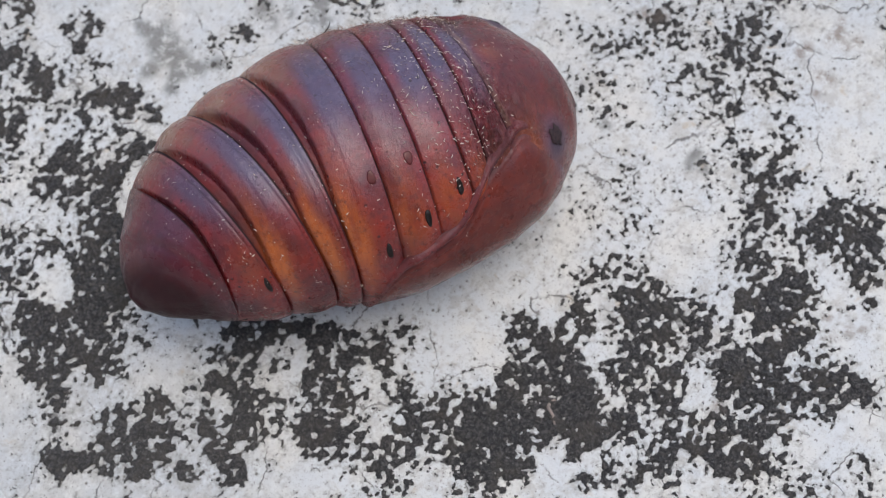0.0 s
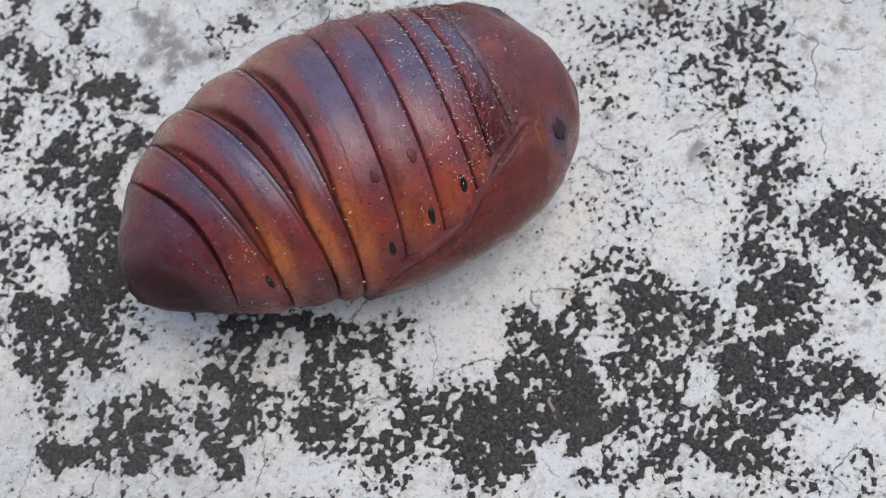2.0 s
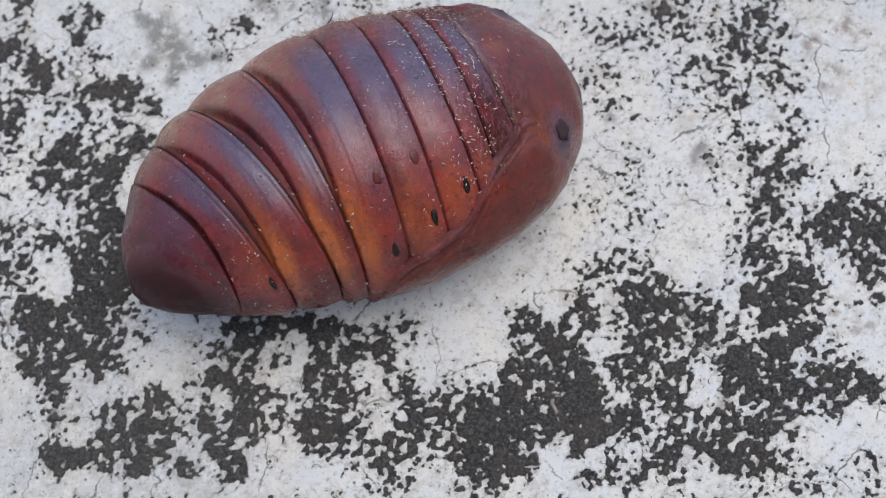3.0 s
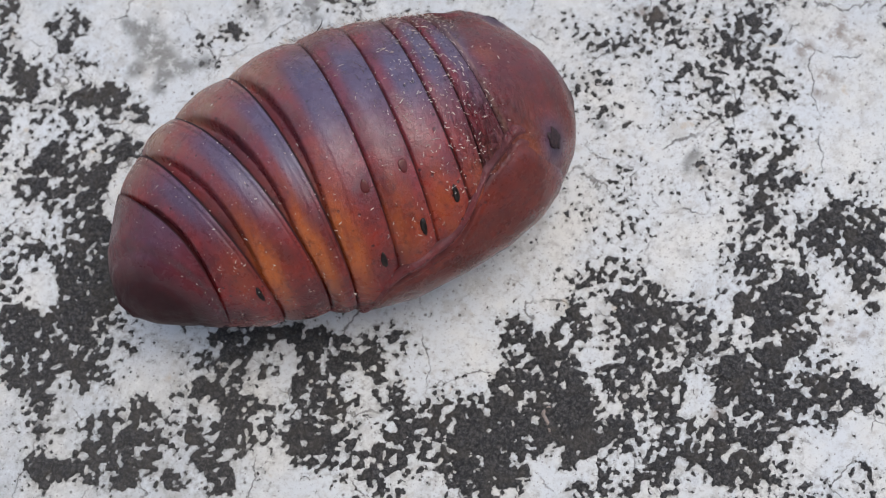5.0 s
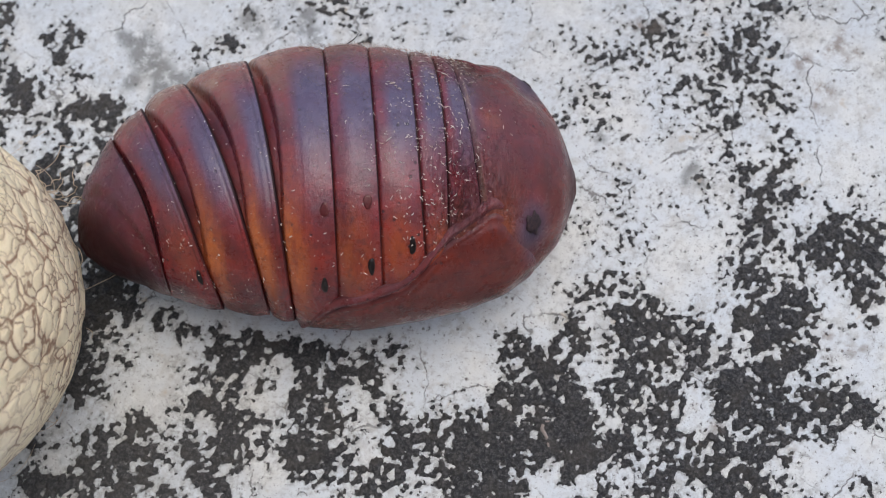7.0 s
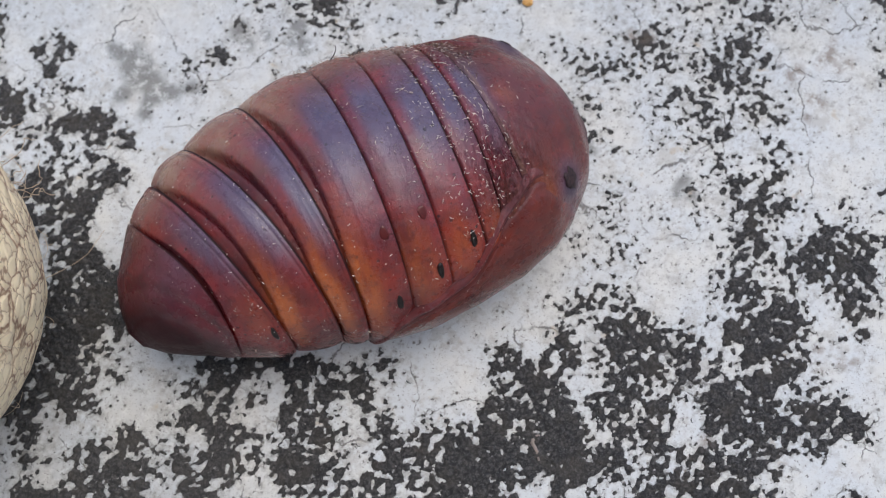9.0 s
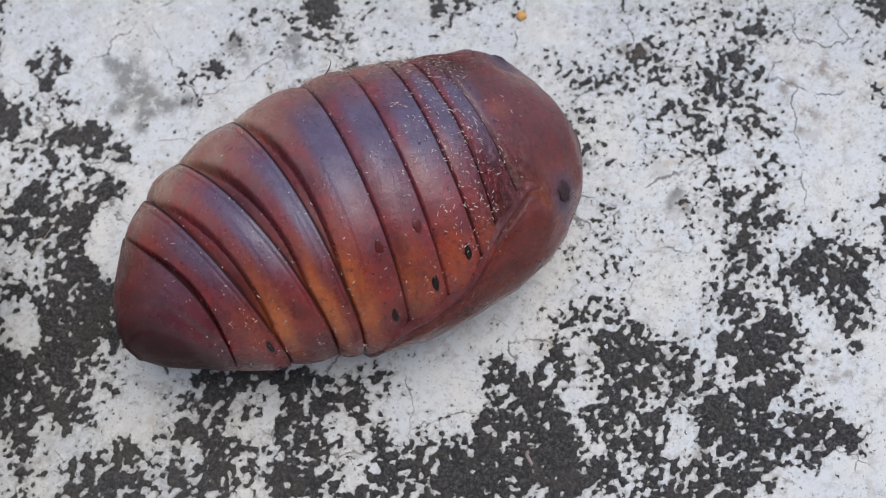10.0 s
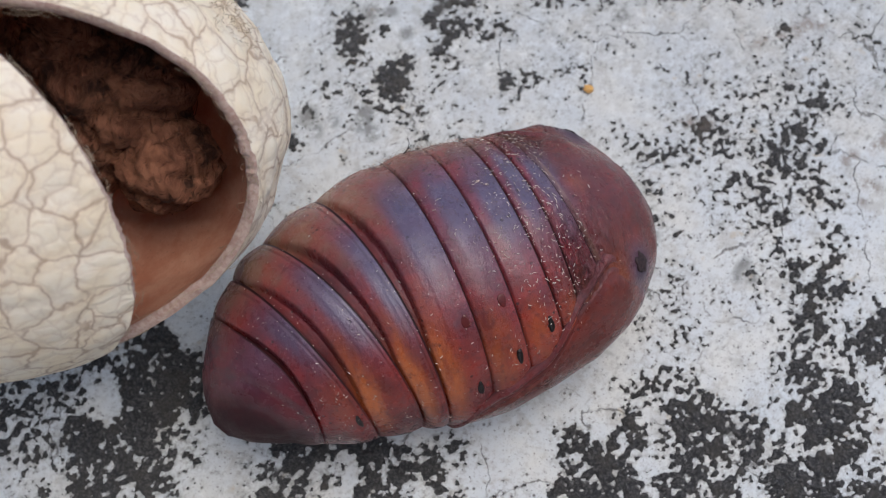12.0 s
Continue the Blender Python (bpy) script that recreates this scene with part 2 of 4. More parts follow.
def shell_material():
    """Outer cocoon: matte cream silk crust puffed between a net of thin brown creases of two sizes."""
    m, nt, bsdf = material("cocoon_crust")
    v = millimetres(nt)
    vec = warped(nt, warped(nt, v, 0.14, 4.0, 3.0), 0.7, 1.3)
    big = voronoi(nt, vec, 0.25, "DISTANCE_TO_EDGE")
    small = voronoi(nt, vec, 0.55, "DISTANCE_TO_EDGE")
    patchy = noise_tex(nt, v, 0.12, 2.0, 0.5)
    broken = noise_tex(nt, v, 0.35, 3.0, 0.6)
    # the closed end is yellower, lighter and more strongly creased
    toward = node(nt, "VectorMath", (("operation", "DOT_PRODUCT"),))
    link(nt, v, toward.inputs[0])
    toward.inputs[1].default_value = (0.031, -0.019, -0.025)
    closed_end = ramp(nt, toward.outputs["Value"], -0.1, 0.8)
    line_big = math_node(nt, "MULTIPLY", ramp(nt, big, 0.008, 0.050, 1.0, 0.0), ramp(nt, broken, 0.32, 0.5, 0.35, 1.0))
    line_small = math_node(nt, "MULTIPLY", ramp(nt, small, 0.006, 0.050, 1.0, 0.0), ramp(nt, patchy, 0.36, 0.60, 0.35, 0.9))
    line_small = math_node(nt, "MULTIPLY", line_small, ramp(nt, closed_end, 0.0, 1.0, 0.4, 1.0))
    lines = math_node(nt, "MAXIMUM", line_big, line_small)
    # wide pinkish shadow beside the creases, painted into the crust colour
    soft = math_node(nt, "MAXIMUM", ramp(nt, big, 0.0, 0.16, 0.6, 0.0), ramp(nt, small, 0.0, 0.18, 0.35, 0.0))
    cream = mix(nt, ramp(nt, noise_tex(nt, v, 0.3, 4.0, 0.6), 0.3, 0.7), (0.83, 0.72, 0.54), (0.85, 0.78, 0.65))
    cream = mix(nt, math_node(nt, "MULTIPLY", closed_end, 0.8), cream, (0.93, 0.78, 0.50))
    cream = mix(nt, ramp(nt, noise_tex(nt, v, 2.2, 4.0, 0.7), 0.5, 0.8, 0.0, 0.22), cream, (0.55, 0.43, 0.29))
    colour = mix(nt, math_node(nt, "MULTIPLY", soft, 0.42), cream, (0.55, 0.38, 0.28))
    colour = mix(nt, math_node(nt, "MULTIPLY", lines, ramp(nt, closed_end, 0.0, 1.0, 0.55, 1.0)), colour, (0.31, 0.19, 0.12))
    link(nt, colour, bsdf.inputs["Base Color"])
    bsdf.inputs["Roughness"].default_value = 0.7
    bsdf.inputs["Specular IOR Level"].default_value = 0.3
    puff = math_node(nt, "ADD", ramp(nt, big, 0.0, 0.26), ramp(nt, small, 0.0, 0.22, 0.0, 0.6))
    puff = math_node(nt, "ADD", puff, math_node(nt, "MULTIPLY", noise_tex(nt, v, 1.6, 5.0, 0.7), 0.45))
    puff = math_node(nt, "MULTIPLY", puff, ramp(nt, closed_end, 0.0, 1.0, 0.45, 1.0))
    link(nt, bump(nt, puff, 0.45, 0.00032), bsdf.inputs["Normal"])
    return m


def felt_material():
    """Matted brown silk: combed fibres in shifting directions; shade of holes and folds put into the colour."""
    m, nt, bsdf = material("matted_silk")
    v = millimetres(nt)
    bent = warped(nt, v, 0.12, 7.0, 2.0)
    comb = node(nt, "Mapping", Scale=(0.35, 3.0, 1.2), Rotation=(0.4, 0.7, 0.5))
    link(nt, bent, comb.inputs["Vector"])
    fibre = noise_tex(nt, comb.outputs[0], 1.0, 5.0, 0.7)
    lump = noise_tex(nt, v, 0.3, 4.0, 0.6, 0.6)
    colour = mix(nt, ramp(nt, lump, 0.35, 0.65), (0.17, 0.066, 0.040), (0.33, 0.145, 0.085))
    colour = mix(nt, ramp(nt, fibre, 0.45, 0.75, 0.0, 0.6), colour, (0.40, 0.185, 0.11))
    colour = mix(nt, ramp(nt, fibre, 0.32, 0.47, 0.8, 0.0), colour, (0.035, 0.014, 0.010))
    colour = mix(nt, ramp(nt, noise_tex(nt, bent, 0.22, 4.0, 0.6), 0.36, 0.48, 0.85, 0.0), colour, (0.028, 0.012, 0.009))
    link(nt, colour, bsdf.inputs["Base Color"])
    bsdf.inputs["Roughness"].default_value = 0.75
    bsdf.inputs["Specular IOR Level"].default_value = 0.25
    link(nt, bump(nt, fibre, 1.0, 0.0006), bsdf.inputs["Normal"])
    return m


def lining_material():
    m, nt, bsdf = material("cocoon_lining")
    v = millimetres(nt)
    n = noise_tex(nt, v, 0.35, 5.0, 0.65)
    colour = mix(nt, ramp(nt, n, 0.3, 0.7), (0.54, 0.225, 0.14), (0.66, 0.36, 0.25))
    colour = mix(nt, ramp(nt, noise_tex(nt, v, 3.5, 3.0, 0.6), 0.58, 0.75, 0.0, 0.35), colour, (0.16, 0.07, 0.045))
    link(nt, colour, bsdf.inputs["Base Color"])
    bsdf.inputs["Roughness"].default_value = 0.55
    link(nt, bump(nt, noise_tex(nt, v, 2.4, 4.0, 0.7), 0.4, 0.0002), bsdf.inputs["Normal"])
    return m


CONCRETE = concrete_material()
LICHEN_CRUST = lichen_material()
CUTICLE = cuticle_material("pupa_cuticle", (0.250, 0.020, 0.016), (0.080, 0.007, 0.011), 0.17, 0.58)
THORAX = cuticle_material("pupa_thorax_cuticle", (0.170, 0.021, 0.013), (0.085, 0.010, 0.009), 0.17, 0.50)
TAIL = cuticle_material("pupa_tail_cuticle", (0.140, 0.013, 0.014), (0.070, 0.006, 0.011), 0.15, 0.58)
SPIRACLE = plain_material("spiracle_black", (0.014, 0.009, 0.008), 0.45)
SPOT = plain_material("scar_red", (0.11, 0.013, 0.012), 0.35, (0.07, 0.009, 0.010), 1.5)
EYE_CRUST = plain_material("eye_crust", (0.014, 0.010, 0.014), 0.55, (0.060, 0.034, 0.036), 3.5, 0.25)
FIBRE = plain_material("pale_fibre", (0.80, 0.75, 0.69), 0.7, (0.48, 0.36, 0.29), 1.5)
HAIR = plain_material("fine_brown_hair", (0.10, 0.06, 0.04), 0.6, (0.26, 0.17, 0.10), 0.6)
SHELL = shell_material()
LINING = lining_material()
RIM = plain_material("cut_edge_silk", (0.40, 0.26, 0.22), 0.8, (0.56, 0.44, 0.38), 1.8, 0.2)
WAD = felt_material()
THREAD = plain_material("silk_thread", (0.60, 0.48, 0.34), 0.7)
OCHRE = plain_material("ochre_crumb", (0.60, 0.30, 0.08), 0.8, (0.66, 0.42, 0.16), 2.0)
SCRAP = plain_material("dry_scrap", (0.40, 0.34, 0.30), 0.8)


# ---- mesh helpers ----
def mesh_object(name, verts, faces, mat, parent=None, colours=None, layer="zone", label="", smooth=True):
    me = bpy.data.meshes.new(name)
    me.from_pydata([tuple(p) for p in verts], [], faces)
    me.materials.append(mat)
    if smooth:
        me.polygons.foreach_set("use_smooth", [True] * len(me.polygons))
    if colours is not None:
        att = me.attributes.new(layer, "FLOAT_COLOR", "POINT")
        att.data.foreach_set("color", np.asarray(colours, dtype=np.float32).ravel())
    me.update()
    ob = new(name, me)
    if parent is not None:
        ob.parent = parent
    if label:
        tagged(ob, label)
    return ob


def grid_faces(nu, nv, wrap):
    faces = []
    for i in range(nu - 1):
        for j in range(nv if wrap else nv - 1):
            k = (j + 1) % nv
            faces.append((i * nv + j, (i + 1) * nv + j, (i + 1) * nv + k, i * nv + k))
    return faces


def value_noise(x, y, seed):
    """Smooth 2D value noise in 0..1."""
    xi, yi = np.floor(x).astype(np.int64), np.floor(y).astype(np.int64)
    fx, fy = x - xi, y - yi
    fx, fy = fx * fx * (3 - 2 * fx), fy * fy * (3 - 2 * fy)

    def h(a, b):
        n = (a * 374761393 + b * 668265263 + seed * 974634777) & 0x7FFFFFFF
        n = ((n ^ (n >> 13)) * 1274126177) & 0x7FFFFFFF
        return ((n ^ (n >> 16)) & 0xFFFF) / 65535.0
    top = h(xi, yi) * (1 - fx) + h(xi + 1, yi) * fx
    low = h(xi, yi + 1) * (1 - fx) + h(xi + 1, yi + 1) * fx
    return top * (1 - fy) + low * fy


def fbm(x, y, seed, octaves=4):
    total, amp, norm = 0.0, 1.0, 0.0
    for o in range(octaves):
        c, d = math.cos(0.7 + 1.3 * o), math.sin(0.7 + 1.3 * o)
        total = total + amp * value_noise((x * c - y * d) * 2 ** o + 17.3 * o, (x * d + y * c) * 2 ** o - 9.1 * o, seed + o)
        norm += amp
        amp *= 0.55
    return total / norm


def granules(x, y, seed):
    """Distance to the nearest of scattered middles, one in each unit cell."""
    xi, yi = np.floor(x), np.floor(y)
    near = np.full(x.shape, 9.0)
    for a in (-1, 0, 1):
        for b in (-1, 0, 1):
            cx, cy = xi + a, yi + b
            near = np.minimum(near, np.hypot(cx + value_noise(cx, cy, seed) - x, cy + value_noise(cx, cy, seed + 3) - y))
    return near


def tube(points, radii, sides=5):
    """Verts and faces of a thin tapered tube along points."""
    verts, faces = [], []
    pts = [Vector(p) for p in points]
    for i, p in enumerate(pts):
        d = (pts[min(i + 1, len(pts) - 1)] - pts[max(i - 1, 0)]).normalized()
        a = d.orthogonal().normalized()
        b = d.cross(a)
        for k in range(sides):
            t = 2 * math.pi * k / sides
            verts.append(p + radii[i] * (math.cos(t) * a + math.sin(t) * b))
    for i in range(len(pts) - 1):
        for k in range(sides):
            q = (k + 1) % sides
            faces.append((i * sides + k, i * sides + q, (i + 1) * sides + q, (i + 1) * sides + k))
    return verts, faces


def joined(pieces):
    verts, faces = [], []
    for v, f in pieces:
        n = len(verts)
        verts.extend(v)
        faces.extend(tuple(i + n for i in face) for face in f)
    return verts, faces


# ---- ground ----
# lichen colonies and worn patches on the slab, from west to east: x, y, radius in millimetres, cover
LICHEN_FAR_WEST = [
    (-45.8, 23.4, 2.00, 0.9), (-47.3, 21.9, 1.47, 0.9), (-45.8, 20.4, 0.90, 0.8), (-52.6, 18.6, 1.56, 0.6), (-51.1, 17.3, 2.10, 0.7), (-51.2, 15.0, 1.78, 0.6), (-48.4, 14.5, 3.02, 0.6), (-45.1, 6.3, 2.07, 0.8),
    (-49.3, 5.7, 4.81, 0.5), (-46.6, 3.4, 2.37, 0.7), (-46.3, 0.8, 3.83, 0.6), (-50.3, -4.0, 1.99, 0.6), (-47.8, -4.1, 1.31, 0.8), (-46.0, -5.3, 1.87, 0.7), (-50.0, -7.3, 2.19, 0.6), (-49.1, -10.7, 2.94, 0.6),
    (-49.1, -12.9, 2.05, 0.9), (-46.6, -13.0, 1.23, 1.0), (-45.3, -15.0, 2.10, 0.9), (-48.3, -16.6, 2.26, 0.9), (-48.1, -19.1, 1.31, 1.0), (-45.5, -19.6, 1.74, 0.9), (-45.8, -23.9, 2.49, 0.9), (-45.2, -28.8, 2.04, 1.0),
]
LICHEN_WEST = [
    (-44.2, 22.8, 1.28, 0.8), (-44.5, 18.4, 1.47, 0.7), (-42.2, 14.4, 3.29, 0.6), (-39.6, 14.2, 1.80, 0.8), (-44.1, 12.3, 2.72, 0.7), (-41.1, 12.3, 1.05, 1.0), (-39.8, 12.2, 0.92, 1.0), (-41.3, 9.3, 1.99, 0.8),
    (-41.5, 5.7, 2.39, 0.6), (-41.2, 4.0, 1.36, 0.8), (-43.1, 3.8, 0.90, 0.7), (-41.8, 1.6, 1.98, 0.7), (-41.7, -1.1, 2.82, 0.6), (-41.6, -2.8, 2.26, 0.8), (-41.4, -5.1, 3.01, 0.7), (-39.9, -6.8, 1.89, 0.9),
    (-41.6, -8.8, 2.75, 0.9), (-39.1, -12.3, 0.90, 1.0), (-43.8, -12.5, 1.88, 0.9), (-42.6, -12.6, 1.68, 1.0), (-41.7, -13.8, 0.90, 1.0), (-41.9, -17.5, 2.65, 0.8), (-39.2, -25.4, 2.75, 0.7), (-42.1, -28.8, 1.48, 0.9),
]
LICHEN_INNER_WEST = [
    (-25.8, 22.6, 1.93, 0.7), (-29.4, 19.9, 3.04, 0.5), (-37.5, 13.1, 1.51, 0.7), (-36.4, 11.5, 1.10, 1.0), (-38.5, 8.2, 1.77, 0.8), (-38.0, -14.8, 5.12, 0.6), (-25.4, -15.6, 2.29, 0.8), (-27.6, -17.7, 2.82, 0.8),
    (-25.6, -19.5, 2.16, 0.7), (-29.4, -21.5, 1.48, 0.8), (-33.8, -22.2, 1.36, 0.8), (-36.2, -22.8, 1.96, 0.7), (-28.3, -24.8, 1.58, 1.0), (-25.6, -25.0, 1.35, 1.0), (-32.3, -25.2, 2.30, 0.8), (-35.3, -26.0, 2.25, 0.8),
    (-26.8, -27.6, 1.37, 1.0), (-28.2, -27.7, 0.90, 0.9), (-33.8, -28.1, 1.44, 1.0), (-38.3, -28.6, 2.56, 0.8), (-31.4, -29.8, 1.45, 0.9), (-35.4, -30.2, 1.06, 1.0), (-29.4, -30.2, 1.12, 1.0), (-26.1, -30.3, 1.51, 0.8),
]
LICHEN_NEAR_WEST = [
    (-18.0, 38.6, 0.96, 1.0), (-20.1, 37.8, 0.90, 0.8), (-21.4, 36.9, 2.10, 0.6), (-18.3, 36.1, 2.00, 0.7), (-15.2, 35.9, 0.90, 1.0), (-19.5, 33.8, 2.17, 0.6), (-18.3, 32.4, 1.48, 0.7), (-23.0, 30.2, 2.39, 0.5),
    (-13.9, 29.0, 1.93, 0.8), (-17.6, 27.3, 3.50, 0.6), (-24.3, 25.3, 1.32, 0.9), (-17.6, -14.2, 2.49, 0.9), (-22.2, -14.2, 1.66, 0.8), (-14.2, -15.8, 2.33, 0.8), (-21.4, -17.9, 2.20, 0.7), (-16.5, -18.5, 1.68, 0.9),
    (-15.1, -20.2, 2.33, 0.9), (-13.4, -20.5, 0.93, 1.0), (-24.0, -22.6, 2.22, 0.9), (-22.4, -23.5, 2.63, 0.7), (-17.1, -23.6, 3.77, 0.7), (-23.2, -25.4, 1.40, 1.0), (-24.6, -27.8, 2.15, 0.7), (-25.2, -29.5, 1.10, 1.0),
]
LICHEN_MIDDLE = [
    (-9.8, 37.6, 0.90, 0.8), (-3.4, 35.7, 3.28, 0.6), (-8.0, 35.6, 2.25, 0.7), (-13.3, 31.5, 1.67, 0.9), (-7.9, 31.1, 2.68, 0.5), (-0.6, 29.4, 2.06, 0.6), (1.1, 26.4, 0.90, 0.5), (-0.5, 26.0, 1.07, 0.5),
    (-9.7, 24.2, 5.27, 0.4), (-10.8, -15.1, 1.34, 1.0), (-7.4, -15.2, 2.62, 0.7), (-12.5, -15.5, 0.90, 1.0), (-13.1, -17.1, 0.90, 1.0), (-10.9, -17.2, 2.10, 0.8), (-8.1, -20.6, 2.07, 0.8), (-12.3, -20.7, 1.41, 0.9),
    (-1.0, -21.2, 2.66, 0.7), (-5.7, -22.6, 2.17, 0.8), (2.0, -23.6, 2.35, 0.8), (-1.2, -25.1, 2.84, 0.8), (-5.1, -25.5, 2.78, 0.7), (-13.4, -26.2, 3.91, 0.7), (-0.9, -29.5, 2.56, 0.8), (-8.1, -29.7, 3.19, 0.7),
]
LICHEN_NEAR_EAST = [
    (7.7, 31.9, 4.56, 0.3), (2.4, 29.6, 1.97, 0.5), (13.1, 12.5, 2.05, 0.4), (12.4, -12.7, 1.70, 1.0), (5.7, -13.9, 2.40, 0.8), (11.7, -15.2, 1.84, 0.8), (7.6, -15.3, 1.10, 1.0), (9.6, -15.7, 1.73, 1.0),
    (5.8, -18.5, 1.50, 0.9), (7.4, -18.5, 1.81, 0.9), (10.7, -18.9, 2.18, 0.9), (4.4, -19.7, 1.42, 1.0), (7.9, -21.4, 2.22, 0.9), (5.5, -22.3, 1.97, 1.0), (12.9, -22.4, 1.70, 1.0), (10.5, -23.5, 2.23, 1.0),
    (4.9, -24.8, 1.75, 1.0), (7.4, -25.5, 1.82, 1.0), (11.6, -25.8, 1.32, 1.0), (3.4, -26.1, 1.64, 1.0), (5.9, -27.5, 2.30, 0.9), (11.5, -28.0, 0.95, 1.0), (3.7, -29.8, 2.85, 0.8), (12.5, -30.9, 1.24, 1.0),
]
LICHEN_INNER_EAST = [
    (18.0, 21.8, 5.65, 0.3), (24.2, 21.3, 2.69, 0.4), (16.0, 16.2, 5.87, 0.3), (25.2, 9.4, 4.88, 0.3), (16.7, -0.7, 5.35, 0.4), (13.8, -8.6, 2.82, 0.7), (19.5, -9.7, 2.92, 0.8), (23.4, -12.8, 2.65, 0.7),
    (17.5, -14.2, 3.35, 0.8), (27.9, -15.4, 3.12, 0.7), (21.9, -17.6, 3.41, 0.7), (28.3, -18.7, 1.72, 1.0), (17.4, -19.6, 2.34, 0.8), (13.7, -19.7, 2.11, 0.7), (20.9, -22.3, 3.52, 0.7), (27.2, -24.7, 1.46, 1.0),
    (16.7, -24.9, 2.05, 0.8), (13.4, -25.7, 1.90, 1.0), (24.7, -26.3, 2.58, 0.8), (27.9, -27.9, 2.91, 0.8), (21.4, -28.5, 2.89, 0.8), (15.2, -29.1, 1.28, 0.8), (17.6, -30.5, 2.17, 0.7), (14.6, -31.2, 0.90, 0.7),
]
LICHEN_EAST = [
    (28.8, 26.2, 9.75, 0.3), (34.5, 25.9, 4.16, 0.4), (33.2, 20.3, 3.18, 0.5), (29.3, 17.1, 5.54, 0.3), (33.4, 13.3, 3.69, 0.3), (29.2, 13.2, 3.17, 0.4), (30.5, 6.4, 2.50, 0.5), (33.3, 4.3, 2.29, 0.4),
    (35.1, 1.8, 2.04, 0.6), (30.5, 1.3, 2.78, 0.5), (33.1, -0.9, 2.02, 0.6), (31.4, -4.6, 2.71, 0.5), (30.0, -7.5, 4.05, 0.5), (35.5, -8.4, 2.95, 0.9), (30.8, -11.2, 1.07, 1.0), (33.7, -12.1, 1.64, 1.0),
    (32.0, -13.2, 0.90, 0.8), (33.5, -15.7, 2.42, 0.9), (30.9, -19.4, 2.60, 0.9), (32.6, -20.2, 2.43, 0.9), (28.7, -21.4, 1.63, 1.0), (34.7, -23.8, 2.46, 0.7), (31.5, -25.1, 1.69, 1.0), (33.3, -30.5, 3.92, 0.7),
]
LICHEN_FAR_EAST = [
    (39.4, 32.7, 6.48, 0.3), (36.6, 14.5, 2.42, 0.4), (36.2, 8.8, 3.71, 0.4), (46.5, 4.6, 1.18, 0.5), (37.0, 4.5, 2.25, 0.4), (37.9, 2.1, 1.93, 0.4), (43.2, 0.6, 3.22, 0.5), (36.1, -2.2, 2.04, 0.6),
    (40.0, -2.3, 2.43, 0.6), (45.1, -3.0, 2.36, 0.6), (38.2, -4.7, 2.08, 0.5), (45.2, -5.5, 1.49, 0.7), (43.5, -5.5, 2.65, 0.5), (41.9, -7.7, 2.40, 0.5), (45.0, -8.7, 2.31, 0.8), (44.7, -11.7, 0.90, 0.8),
    (37.1, -12.2, 2.97, 0.8), (41.7, -12.3, 0.90, 0.7), (37.6, -19.0, 3.18, 0.8), (41.5, -20.3, 1.95, 0.8), (39.2, -21.2, 1.78, 1.0), (43.5, -21.6, 1.70, 0.8), (38.8, -23.4, 1.48, 1.0), (41.4, -29.8, 3.02, 0.6),
]
LICHEN_BY_TAIL = [
    (-42.5, -6.3, 2.0, 0.8), (-40.3, -6.0, 2.0, 0.8), (-37.8, -6.0, 1.8, 0.8), (-42.0, -9.2, 1.8, 0.8), (-39.5, -8.9, 1.8, 0.8), (-36.7, -7.9, 1.3, 0.8), (-41.2, -3.4, 1.8, 0.8), (-38.6, -3.1, 1.8, 0.8),
    (-36.3, -4.7, 1.3, 0.8), (-42.5, -11.1, 1.6, 0.8), (-43.3, -13.3, 1.6, 0.8), (-41.7, 3.8, 1.6, 0.8), (-39.5, 5.5, 1.3, 0.8), (-43.0, 2.5, 1.6, 0.8), (-37.1, 7.4, 1.6, 0.8), (-44.6, -16.1, 1.8, 0.8),
    (-38.8, -5.5, 1.4, 0.9), (-35.8, -6.8, 1.3, 0.9), (-38.8, -8.7, 1.4, 0.9), (-35.6, -9.7, 1.2, 0.9), (-32.1, -11.1, 1.2, 0.9), (-29.0, -12.0, 1.0, 0.9), (-25.9, -12.0, 1.0, 0.9), (-22.7, -12.4, 1.0, 0.9),
    (-29.5, -13.0, 1.4, 0.8), (-25.8, -13.4, 1.5, 0.8), (-22.1, -13.7, 1.5, 0.8), (-18.4, -14.1, 1.4, 0.8), (-15.3, -14.3, 1.1, 0.8), (-31.5, -10.4, 1.2, 0.8),
]
GREY_FILM = [
    (-38.6, 22.8, 0.80, 1), (-37.6, 17.1, 0.93, 1), (-36.5, 21.7, 1.67, 1), (-35.7, 19.4, 1.66, 1), (-34.8, 14.7, 0.79, 1), (-34.2, 16.4, 0.99, 1), (-33.6, 18.1, 1.32, 1), (-31.6, 17.3, 0.92, 1),
    (-29.7, 18.1, 0.79, 1), (-24.1, 25.1, 0.93, 1), (-23.2, 23.3, 0.81, 1), (-21.2, 24.3, 0.67, 1), (-17.8, 23.8, 0.94, 1), (-17.2, 25.2, 0.94, 1), (-16.6, 38.2, 0.96, 1), (-16.5, 22.7, 0.80, 1),
    (-14.6, 38.5, 0.69, 1), (-12.5, 35.5, 0.68, 1), (-8.4, 38.9, 0.96, 1), (13.4, 37.5, 0.81, 1), (16.1, 9.6, 0.63, 1), (25.2, 4.7, 0.75, 1), (26.1, 6.0, 0.75, 1), (26.9, 4.3, 0.62, 1),
]
